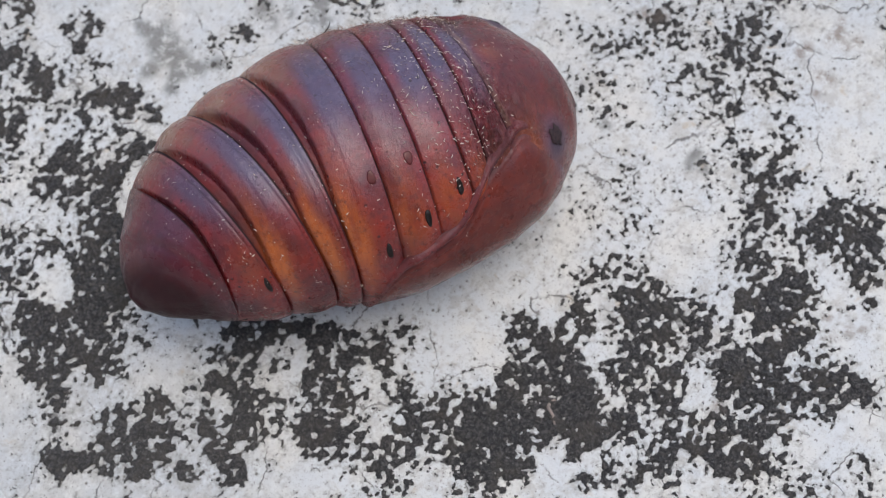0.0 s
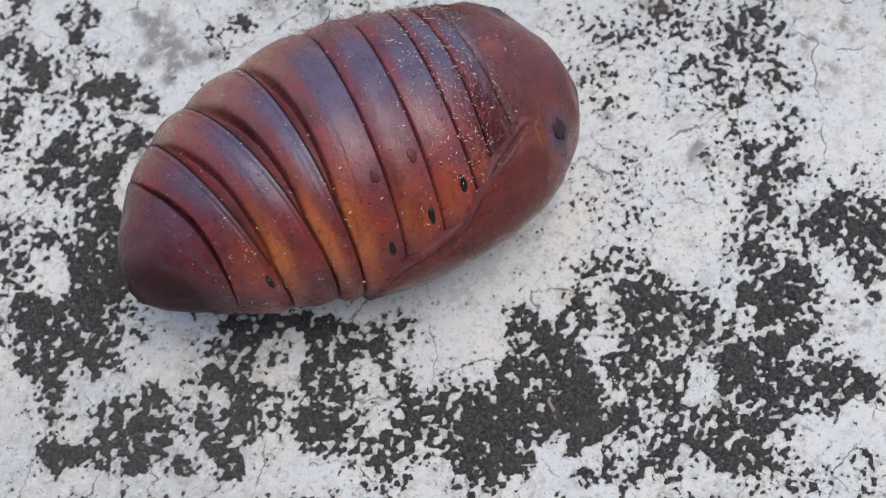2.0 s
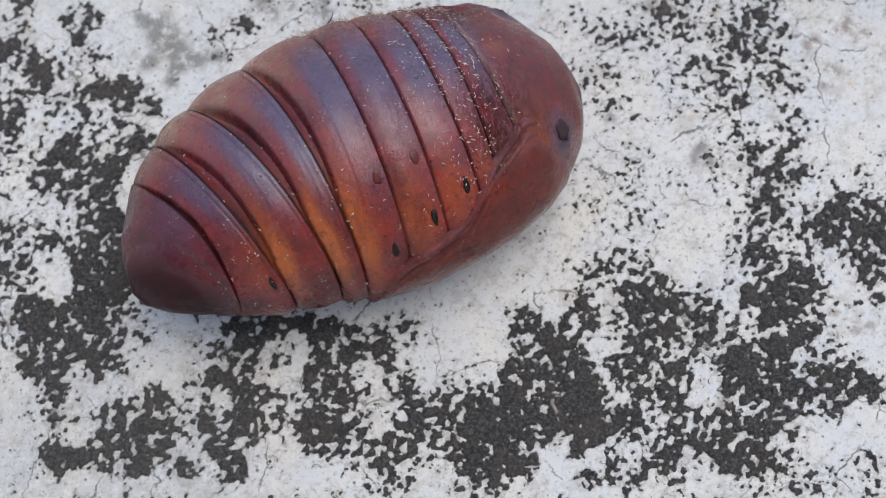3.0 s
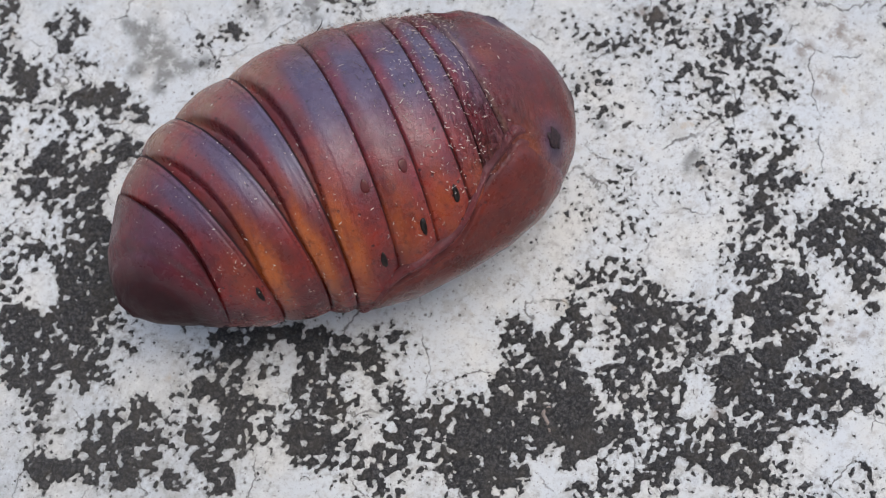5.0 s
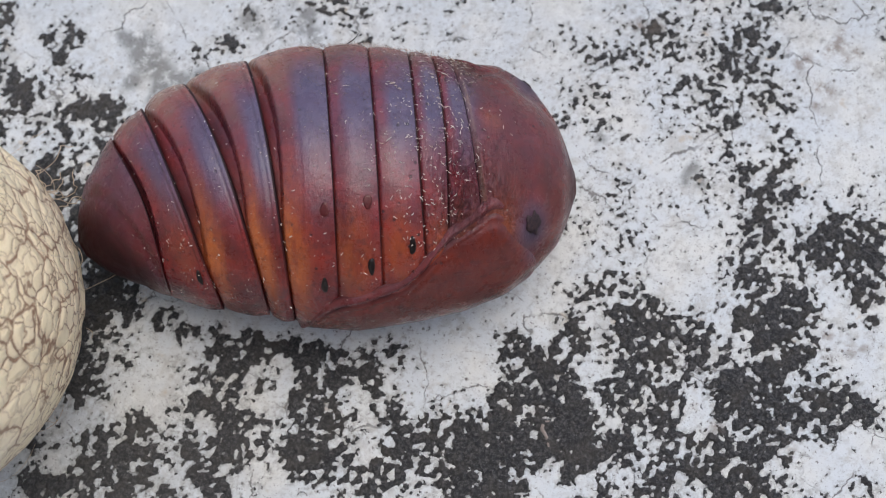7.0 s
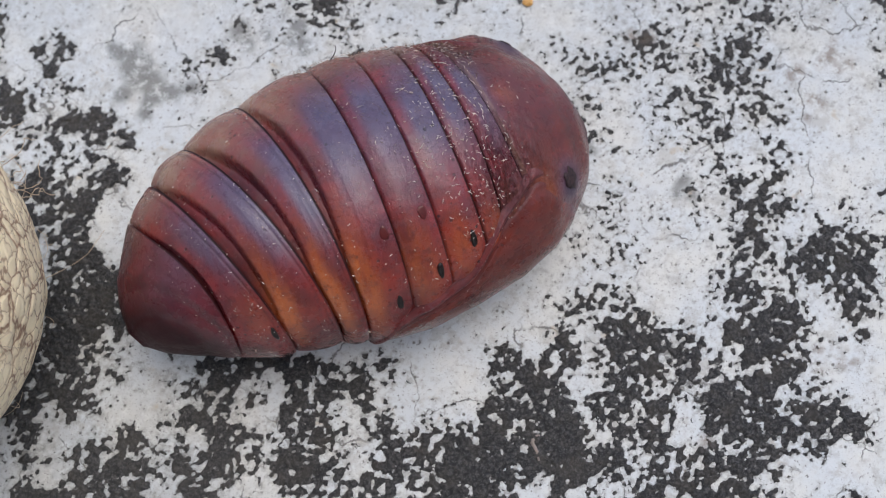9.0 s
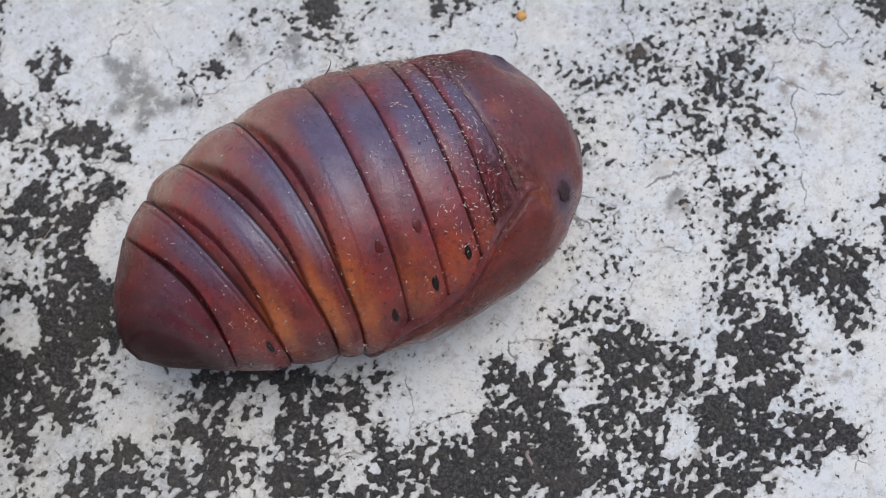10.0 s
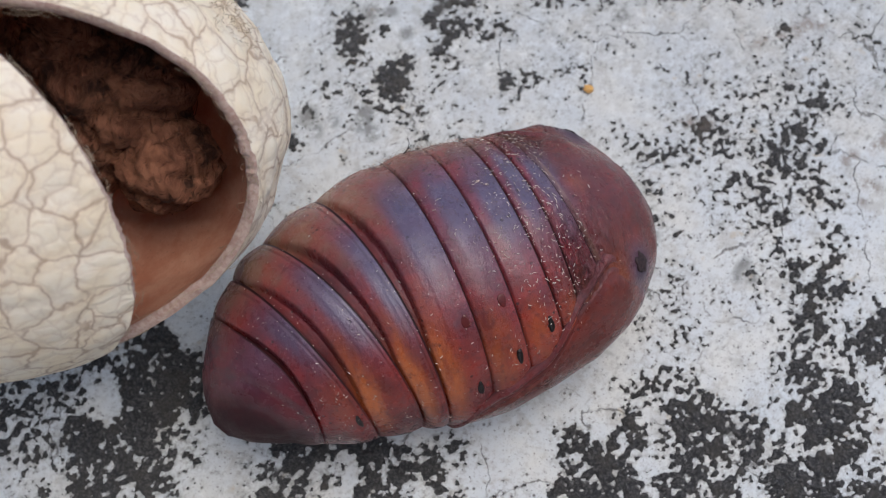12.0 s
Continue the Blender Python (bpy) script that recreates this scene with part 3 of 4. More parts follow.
BROWN_CRUST = [
    (20.8, 23.6, 0.84, 1), (22.7, 23.2, 0.77, 1), (27.1, -22.6, 0.65, 1), (29.3, 33.1, 0.67, 1), (30.7, 34.1, 0.67, 1), (32.4, 34.5, 0.67, 1), (34.2, 35.2, 0.80, 1), (35.5, 35.6, 0.80, 1),
    (37.2, 35.3, 0.60, 1), (38.5, 18.3, 0.63, 1), (39.4, 18.8, 0.76, 1), (39.7, -12.9, 0.54, 1), (39.7, -14.9, 0.60, 1), (39.9, 15.7, 0.63, 1), (40.1, 13.3, 0.56, 1), (40.9, 15.6, 0.57, 1),
    (41.8, 14.9, 0.56, 1), (42.0, 19.8, 0.63, 1), (42.1, -14.7, 0.60, 1), (43.1, 20.6, 0.82, 1), (43.4, 22.0, 0.57, 1), (43.4, -14.2, 0.54, 1), (43.9, 19.1, 0.57, 1), (45.2, 19.7, 0.57, 1),
]
CLEAN_PAINT = [
    (-51.3, 22.7, 2.69, 1), (-51.2, 10.0, 1.98, 1), (-50.9, 3.2, 1.83, 1), (-49.9, -0.8, 1.81, 1), (-41.8, -23.1, 1.86, 1), (-34.7, -17.6, 2.49, 1), (-33.9, -20.1, 1.86, 1), (-13.9, -29.7, 2.11, 1),
    (-11.5, -29.4, 2.40, 1), (-4.5, -18.3, 1.83, 1), (-4.3, -29.1, 2.39, 1), (-2.0, -18.9, 2.43, 1), (-0.8, -15.8, 2.75, 1), (1.0, -14.0, 2.14, 1), (23.2, -6.5, 1.71, 1), (24.6, -3.3, 2.77, 1),
    (25.3, -8.4, 2.13, 1), (34.8, -27.4, 1.76, 1), (36.4, -29.1, 1.17, 1), (38.4, -26.2, 2.05, 1), (39.9, -28.5, 1.75, 1), (40.8, 11.0, 2.49, 1), (42.0, -25.0, 2.05, 1), (43.1, 8.3, 2.48, 1),
]
LICHEN = (LICHEN_FAR_WEST, LICHEN_WEST, LICHEN_INNER_WEST, LICHEN_NEAR_WEST, LICHEN_MIDDLE, LICHEN_NEAR_EAST, LICHEN_INNER_EAST, LICHEN_EAST, LICHEN_FAR_EAST, LICHEN_BY_TAIL)


def spread(patches, x, y, soft):
    """Cover at each place: 1 inside a patch, falling to 0 over its rim."""
    total = np.zeros_like(x)
    for px, py, pr, w in patches:
        near = np.nonzero((np.abs(x - px) < pr * 2) & (np.abs(y - py) < pr * 2))
        d = np.hypot(x[near] - px, y[near] - py) / pr
        total[near] += w * np.clip((1.0 + soft - d) / (2 * soft), 0, 1)
    return np.minimum(total, 1.0)


def smooth_step(a, b, x):
    t = np.clip((x - a) / (b - a), 0, 1)
    return t * t * (3 - 2 * t)


def far_from(x, y):
    """0 round the pupa, 1 well away from it, in millimetres."""
    return smooth_step(68, 90, np.hypot(x, (y - 3) * 1.25) + 14 * (fbm(x / 11.0, y / 11.0, 27, 3) - 0.5))


def wear_at(x, y):
    """Lichen growth (it covers where above a half), brown crust and grey film at places in millimetres."""
    wx = x + 1.1 * (fbm(x / 1.6, y / 1.6, 5) - 0.5)
    wy = y + 1.1 * (fbm(x / 1.6, y / 1.6, 9) - 0.5)
    dark = np.minimum(1.1, sum([spread(p, wx, wy, 0.55) for p in LICHEN]))
    clean = spread(CLEAN_PAINT, wx, wy, 0.5)
    inside = smooth_step(0, 2.5, np.minimum(np.minimum(x + 53, 49 - x), np.minimum(y + 34, 40 - y)))
    dark = dark * inside + (1 - inside) * np.clip(fbm(x / 9.0, y / 9.0, 21) * 2.2 - 0.6, 0, 1)
    growth = 0.135 + 0.475 * dark - 0.10 * clean * (1 - dark)
    growth = growth + 0.34 * (fbm(x / 2.8, y / 2.8, 41, 2) - 0.5) + 0.42 * (fbm(x / 0.8, y / 0.8, 47, 2) - 0.5) + 0.32 * (fbm(x / 0.42, y / 0.42, 49, 2) - 0.5)
    growth = growth + 0.62 * (0.44 - granules(wx / 0.74, wy / 0.74, 57)) + 0.8 * (0.09 - np.abs(fbm(x / 1.5, y / 1.5, 53, 2) - 0.5))
    # growth, and grey film at the west, ramp up and darken the low side
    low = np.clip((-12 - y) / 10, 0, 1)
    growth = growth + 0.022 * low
    far = far_from(x, y)
    growth = growth * (1 - far) + 0.40 * far
    brown = spread(BROWN_CRUST, wx, wy, 0.6)
    # the film also rises evenly towards the far side
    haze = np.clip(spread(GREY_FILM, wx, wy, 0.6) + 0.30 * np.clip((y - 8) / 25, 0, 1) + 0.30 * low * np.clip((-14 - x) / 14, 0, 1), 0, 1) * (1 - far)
    growth = growth + 0.10 * np.maximum(brown, spread(GREY_FILM, wx, wy, 0.6))
    return growth, brown, haze


def build_lichen():
    """A thin knobbly crust that rises out of the paint wherever the lichen grows."""
    rng = np.random.default_rng(8)
    step = 0.17
    xs, ys = np.arange(-64, 66, step), np.arange(-42, 56, step)
    x, y = np.meshgrid(xs, ys, indexing="ij")
    x, y = x + rng.uniform(-0.06, 0.06, x.shape), y + rng.uniform(-0.06, 0.06, y.shape)
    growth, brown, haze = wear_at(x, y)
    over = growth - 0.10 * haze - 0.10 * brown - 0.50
    knobs = np.abs(fbm(x / 0.55, y / 0.55, 83, 2) - 0.5) + 0.5 * np.abs(fbm(x / 1.3, y / 1.3, 88, 2) - 0.5)
    z = 0.05 + 0.30 * np.tanh(over * 4.0) + 0.55 * (0.16 - knobs) * np.clip(over * 8, 0, 1)
    z = z + 0.40 * (0.40 - granules(x / 0.6, y / 0.6, 58)) * np.clip(over * 8, 0, 1)
    z = np.where(over < -0.05, -0.25, z)
    live = over > -0.05
    quad = live[:-1, :-1] | live[1:, :-1] | live[:-1, 1:] | live[1:, 1:]
    index = np.full(x.shape, -1)
    used = np.zeros(x.shape, bool)
    for di in (0, 1):
        for dj in (0, 1):
            used[di:x.shape[0] - 1 + di, dj:x.shape[1] - 1 + dj] |= quad
    index[used] = np.arange(used.sum())
    i, j = np.nonzero(quad)
    faces = np.stack([index[i, j], index[i + 1, j], index[i + 1, j + 1], index[i, j + 1]], -1).tolist()
    verts = np.stack([x[used], y[used], z[used]], -1) / 1000
    cols = np.stack([np.clip(over[used] * 2, 0, 1), brown[used], haze[used], np.ones(used.sum())], -1)
    ob = mesh_object("lichen", verts, faces, LICHEN_CRUST, None, cols, "wear")
    tagged(ob, "crusts of dark grey granular lichen on the painted slab", "lichen", kind="stuff")


def build_ground():
    def line(low, high, step):
        inner = np.arange(low, high + step / 2, step)
        grow = step * np.cumsum(1.5 ** np.arange(1, 30))
        return np.concatenate([(low - grow)[::-1], inner, high + grow])
    xs, ys = line(-96.0, 96.0, 0.4), line(-72.0, 78.0, 0.4)
    x, y = np.meshgrid(xs, ys, indexing="ij")
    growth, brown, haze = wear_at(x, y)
    near = np.exp(-((np.maximum(np.abs(x) - 90, 0) + np.maximum(np.abs(y) - 70, 0)) / 40.0) ** 2)
    z = (-0.05 + 0.10 * fbm(x / 2.2, y / 2.2, 3) + 0.25 * (fbm(x / 15.0, y / 15.0, 4) - 0.6)) * near
    z = np.minimum(z, 0.05)
    verts = np.stack([x, y, z], -1).reshape(-1, 3) / 1000
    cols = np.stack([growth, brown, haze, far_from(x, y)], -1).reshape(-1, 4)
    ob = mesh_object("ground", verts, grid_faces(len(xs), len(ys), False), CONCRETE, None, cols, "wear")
    tagged(ob, "weathered white-painted concrete slab blotched with dark lichen", "ground", kind="structure")


build_ground()
build_lichen()


def build_shade_wall():
    """An unseen plain dull wall, added behind the camera to block light from the south."""
    plaster = plain_material("dull_plaster", (0.20, 0.17, 0.14), 0.9, (0.13, 0.115, 0.10), 0.01)
    bm = bmesh.new()
    bmesh.ops.create_cube(bm, size=1.0)
    bmesh.ops.scale(bm, vec=(6.0, 0.15, 2.1), verts=bm.verts)
    bmesh.ops.translate(bm, vec=(0, 0, 1.045), verts=bm.verts)
    bmesh.ops.bevel(bm, geom=bm.edges[:], offset=0.008, segments=2, affect="EDGES")
    me = bpy.data.meshes.new("unseen_wall")
    bm.to_mesh(me)
    bm.free()
    me.materials.append(plaster)
    wall = new("unseen_wall", me)
    wall.matrix_world = pose(0, -1.35, 0)
    tagged(wall, "unseen plain dull plaster wall, added to cut light from the south", "wall", kind="structure")


build_shade_wall()


# ---- pupa ----
# body axis from tail to head in millimetres; angles from the upward side towards the near flank
PROFILE_X = [-18.26, -17.34, -15.49, -12.26, -8.1, -3.02, 2.52, 8.07, 13.15, 17.77, 21.46, 24.23, 26.31, 27.47, 27.93]
PROFILE_R = [0.6, 2.9, 4.9, 7.9, 10.17, 11.41, 12.57, 12.99, 12.3, 11.2, 9.68, 7.68, 5.38, 2.58, 0.35]
BEND, BEND_FROM, AXIS_YAW, AXIS_SHIFT = 0.0246, 3.0, 0.038, (-4.04, -0.12, -0.10)
BACK = radians(-20.0)
PUPA_SIZE = 1.11
_px = np.linspace(PROFILE_X[0], PROFILE_X[-1], 1000)
_kernel = np.exp(-np.linspace(-2, 2, 41) ** 2)
_pr = np.convolve(np.pad(np.interp(_px, PROFILE_X, PROFILE_R), 20, mode="edge"), _kernel / _kernel.sum(), "valid")


def girth(x):
    return np.interp(x, _px, _pr)


def body_point(x, phi, r):
    """Body coordinates (along the bent axis, round it, out from it) to the pupa's own space, in metres."""
    x, phi, r = np.broadcast_arrays(np.asarray(x, float), np.asarray(phi, float), np.asarray(r, float))
    th = BEND * np.maximum(0, BEND_FROM - x)
    cx = np.where(x < BEND_FROM, BEND_FROM - np.sin(th) / BEND, x)
    cy = -(1 - np.cos(th)) / BEND
    squash = np.where(np.cos(phi) < 0, 0.87, 0.97)
    side, up = -r * np.sin(phi), squash * r * np.cos(phi) - 0.004 * np.maximum(0, BEND_FROM - x) ** 2
    bx, by = cx - np.sin(th) * side, cy + np.cos(th) * side
    c, s = math.cos(AXIS_YAW), math.sin(AXIS_YAW)
    return np.stack([c * bx - s * by + AXIS_SHIFT[0], s * bx + c * by + AXIS_SHIFT[1], up + AXIS_SHIFT[2]], -1) * (PUPA_SIZE / 1000)


def smooth(a, b, x):
    t = np.clip((x - a) / (b - a), 0, 1)
    return t * t * (3 - 2 * t)


# rings: the lip and, over the open joint, the next ring's near edge at x + lean * cos(phi - to); neck: how deep the joint sinks
JOINTS = [
    ((-12.2, 1.1, 20), None, 0.8),
    ((-8.03, 1.51, 80), (-9.77, 3.53, 29), 1.35),
    ((-3.64, 2.78, 78), (-5.43, 3.98, 32), 1.6),
    ((0.36, 2.04, 70), (-1.04, 3.19, 26), 1.6),
    ((5.40, 1.44, 49), None, 0.27),
    ((9.42, 1.19, 56), None, 0.25),
    ((13.30, 1.06, 74), None, 0.23),
    ((14.70, 1.50, 32), None, 0.20),
    ((17.30, 2.00, 60), None, 0.45),
]


def is_wide(k):
    return k is not None and JOINTS[k][1] is not None


def edge_x(curve, phi):
    return curve[0] + curve[1] * np.cos(phi - radians(curve[2]))


def joint_x(k, phi):
    x = edge_x(JOINTS[k][0], phi)
    return x + 0.30 * np.sin(3.1 * phi + 0.6) * np.cos(phi / 2) ** 2 if k == 0 else x


def joint_gap(k, phi):
    if not is_wide(k):
        return 0.10 + (0.30 * np.exp(-((phi - 0.1) / 0.6) ** 2) if k == 0 else 0 * phi)
    return np.maximum(0.12, (edge_x(JOINTS[k][1], phi) - edge_x(JOINTS[k][0], phi)))


def body_swell(x, phi):
    """Shoulders at the wing bases and small unevenness."""
    psi = phi - BACK
    out = 0.0
    for side in (1, -1):
        d = (psi - side * radians(65.6) + math.pi) % (2 * math.pi) - math.pi
        out = out + (1.8 if side < 0 else 0.35) * np.exp(-((x - 22.7) / 4.0) ** 2 - (d / 0.19) ** 2)
        d = (psi - side * radians(37) + math.pi) % (2 * math.pi) - math.pi
        out = out + 0.35 * np.exp(-((x - 20.9) / 1.3) ** 2 - (d / 0.20) ** 2) - 0.45 * np.exp(-((x - 18.4) / 1.2) ** 2 - ((d + side * 0.03) / 0.22) ** 2)
    out = out + 0.25 * (fbm(x / 5.0 + 40, phi * 2.2 + 40, 31, 3) - 0.5)
    return out


def zones(x, phi):
    """Pigment: orange low flanks, blue-black back with sky reflection mixed in, dark tail; wrinkles by the wing bases.
    """
    psi = np.abs((phi - BACK + math.pi) % (2 * math.pi) - math.pi)
    flank = np.exp(-((psi - radians(66)) / 0.34) ** 2) * smooth(-11, -6, x) * (1 - 0.45 * smooth(5, 10, x))
    side = (phi - BACK + math.pi) % (2 * math.pi) - math.pi
    patchy = 0.45 + 1.1 * fbm(x / 3.0 + 70, phi * 2.5 + 70, 61, 3) * smooth(-12, 2, x)
    back = np.exp(-((side - 0.02 - 0.25 * (1 - smooth(0, 6, x))) / 0.40) ** 2) * patchy * smooth(-17, -8, x) * (1 - 0.85 * smooth(17.2, 19.6, x))
    verge = -14.9 + 2.4 * np.sin(phi - 0.1) + 0.5 * (fbm(x / 2.0 + 50, phi * 3 + 50, 67, 2) - 0.5)
    tail = 0.92 * (1 - smooth(-1.7, 0.9, x - verge))
    rough = np.exp(-((x - 17.4) / 2.2) ** 2) * np.exp(-((psi - radians(42)) / 0.40) ** 2)
    flank = flank + 0.55 * np.exp(-((x - 20.0) / 1.1) ** 2 - ((side - 0.07) / 0.10) ** 2)
    back = back + 0.06 * (1 - smooth(-15, -5, x)) * smooth(-0.9, 0.5, np.sin(phi))
    back = back + 0.9 * np.exp(-((x - 23.5) / 1.2) ** 2 - ((psi - radians(64)) / 0.24) ** 2)
    tail = np.maximum(tail, 0.92 * (1 - smooth(-17.6, -15.6, x)))
    tail = np.maximum(tail, 0.6 * smooth(26.4, 27.5, x))
    tail = np.maximum(tail, 0.75 * np.exp(-((x - 23.6) / 0.95) ** 2 - ((psi - radians(63)) / 0.17) ** 2))
    return flank, np.clip(1.15 * back, 0, 1), tail, np.clip(0.9 * rough + 0.22 * np.exp(-((x - 21.3) / 1.5) ** 2 - ((psi - 0.85) / 0.5) ** 2), 0, 1)


def ring(name, k_tail, k_head, parent, mat, label=""):
    nphi, nx = 200, 84
    phi = np.linspace(-math.pi, math.pi, nphi, endpoint=False)
    tail_end = joint_x(k_tail, phi) if k_tail is not None else np.full(nphi, PROFILE_X[0])
    head_end = joint_x(k_head, phi) if k_head is not None else np.full(nphi, PROFILE_X[-1])
    gap = joint_gap(k_tail, phi) if k_tail is not None else np.zeros(nphi)
    neck = JOINTS[k_tail][2] * (0.45 + 0.55 * (0.5 + 0.5 * np.cos(phi + radians(5)))) if k_tail is not None else 0.0
    wide = is_wide(k_tail)
    if k_tail == 0:
        neck = neck * (0.25 + 0.75 * np.exp(-((phi - 0.1) / 0.8) ** 2))
    if wide:
        neck = neck * (0.30 + 0.70 * smooth(0.1, 1.3, gap))
    # stations: tucked start, neck, shoulder, flat, lip, tucked end
    s = np.concatenate([[0, 0.001], np.linspace(0.002, 1, nx - 4) ** 0.8, [1.0, 1.0]])
    rows, cols, soft = [], [], []
    for i, t in enumerate(s):
        x = tail_end + t * (head_end - tail_end)
        into = x - tail_end
        r = girth(x) + body_swell(x, phi)
        orange, dark, black, wrinkle = zones(x, phi)
        if k_tail is not None:
            rise = 0.42 if wide else 0.25
            up = np.clip((into - gap) / rise, 0, 1)
            r = r - neck * np.where(into < gap, 1.0, 1 - np.sqrt(1 - (1 - up) ** 2))
            orange = np.clip(orange * (0.10 + (0.75 * np.exp(-((into - gap - 0.9) / 1.2) ** 2) if wide else 0.80 * np.exp(-((into - gap - 1.5) / 1.5) ** 2))), 0, 1)
            if wide:
                r = r + 0.03 * smooth(1.9, 2.2, into - gap) - 0.02
                sunk = 1 - smooth(0.55, 1.05, into / np.maximum(gap, 0.05))
                shoulder = np.exp(-((into - gap - 0.9) / 0.9) ** 2)
                orange = np.clip(orange + 0.36 * shoulder * smooth(0.15, 0.7, phi - BACK) * (1 - smooth(1.2, 1.7, phi)), 0, 1)
                dark = dark * (1 - 0.8 * shoulder)
        span = np.clip((into - gap) / np.maximum(head_end - tail_end - gap, 0.5), 0, 1) if k_tail is not None else 0.5
        if k_tail is not None and k_head is not None:
            r = r + (0.42 if wide else 0.22) * (4 * span * (1 - span) - 0.5)
            dark = np.clip(dark * (0.25 + 0.95 * smooth(0.12, 0.55, span)), 0, 1)
        edge = 0.85 * black
        if k_head is not None:
            left = head_end - x
            lip = 0.22 if is_wide(k_head) else 0.10
            dorsal = 0.30 + 0.70 * smooth(0.15, 0.9, np.cos(phi - BACK - 0.25))
            if k_head == 0:
                dorsal = dorsal * (0.35 + 0.65 * np.exp(-((phi - 0.1) / 0.8) ** 2))
            edge = np.maximum(edge, dorsal * (1 - smooth(lip * 0.55, lip * 1.1, left)))
            inner = np.exp(-((left - 0.62) / 0.14) ** 2) * dorsal
            if is_wide(k_head):
                r = r - 0.04 * inner
                edge = np.maximum(edge, 0.25 * inner)
            r = r + (0.06 if is_wide(k_head) else 0.0) * np.exp(-(left / 0.5) ** 2)
            if k_tail is not None and not wide:
                edge = np.maximum(edge, 0.8 * dorsal * (into < gap))
            if wide:
                edge = np.maximum(edge, 0.28 * sunk + 0.40 * (1 - smooth(0.05, 0.40, into / np.maximum(gap, 0.05))))
                dark = dark * (1 - sunk)
        if k_tail is None:
            r = r + 0.55 * np.exp(-((x + 14.6) / 1.8) ** 2) * np.maximum(0, np.cos(phi - 0.1)) ** 2
            u = x - 2.6 * np.sin(phi)
            r = r - 0.16 * np.exp(-((u + 14.3 - 0.5 * np.sin(2 * phi + 1)) / 0.45) ** 2) + 0.12 * np.exp(-((u + 13.2) / 0.5) ** 2)
            r = r - 0.14 * np.exp(-((u + 16.4 - 0.6 * np.sin(3 * phi)) / 0.4) ** 2)
        creased = np.abs(fbm(x * 1.1 + phi * 4.0 + 80, phi * 11.0 - x * 0.5 + 80, 64, 3) - 0.5)
        r = r + wrinkle * (0.9 * (0.2 - creased))
        # wrinkle creases are also darkened in the colour
        edge = np.maximum(edge, 0.55 * wrinkle * (1 - smooth(0.02, 0.09, creased)))
        middle = (phi - BACK + math.pi) % (2 * math.pi) - math.pi
        r = r - 0.10 * np.exp(-(middle / 0.035) ** 2) * smooth(18.6, 19.4, x) * (1 - smooth(22.5, 24.5, x))
        if i in (0,):
            r = r - 1.6
        if i == len(s) - 2:
            r = r - 0.35
        if i == len(s) - 1:
            r = r - 2.4
        r = np.maximum(r, 0.05)
        rows.append(body_point(x, phi, r))
        cols.append(np.stack([orange, dark, edge, wrinkle], -1))
        # where the painted sky sheen (lilac) and the pale tan lie
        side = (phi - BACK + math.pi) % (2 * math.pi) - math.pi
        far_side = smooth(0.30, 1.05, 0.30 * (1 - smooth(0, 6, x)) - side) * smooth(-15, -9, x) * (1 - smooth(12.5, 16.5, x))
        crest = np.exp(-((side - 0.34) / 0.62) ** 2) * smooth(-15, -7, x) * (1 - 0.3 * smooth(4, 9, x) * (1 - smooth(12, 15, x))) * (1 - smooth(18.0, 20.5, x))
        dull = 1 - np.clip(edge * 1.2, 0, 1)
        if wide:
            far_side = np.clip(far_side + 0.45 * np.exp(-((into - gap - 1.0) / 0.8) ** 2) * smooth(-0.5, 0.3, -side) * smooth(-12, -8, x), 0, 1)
        # lit ridge at the thorax edge, painted as a tan line
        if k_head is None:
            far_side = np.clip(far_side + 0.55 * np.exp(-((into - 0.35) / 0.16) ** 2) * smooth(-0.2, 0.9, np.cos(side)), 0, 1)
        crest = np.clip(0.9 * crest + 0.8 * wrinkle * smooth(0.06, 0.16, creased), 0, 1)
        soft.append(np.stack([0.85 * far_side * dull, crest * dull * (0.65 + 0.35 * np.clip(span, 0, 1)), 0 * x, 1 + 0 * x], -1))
    ob = mesh_object(name, np.concatenate(rows), [f[::-1] for f in grid_faces(len(s), nphi, True)], mat, parent, np.concatenate(cols), "zone", label)
    att = ob.data.attributes.new("sheen_tint", "FLOAT_COLOR", "POINT")
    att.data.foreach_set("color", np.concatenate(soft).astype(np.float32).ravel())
    return ob


WING_X = [1.5, 3.15, 5.0, 7.1, 9.9, 12.2, 14.2, 15.3, 16.6, 18.6, 20.1, 21.2, 22.4, 23.6, 25.0]
WING_PHI = [115, 96, 73, 65, 62, 58, 49, 41, 34, 27.5, 21, 24, 33, 46, 66]


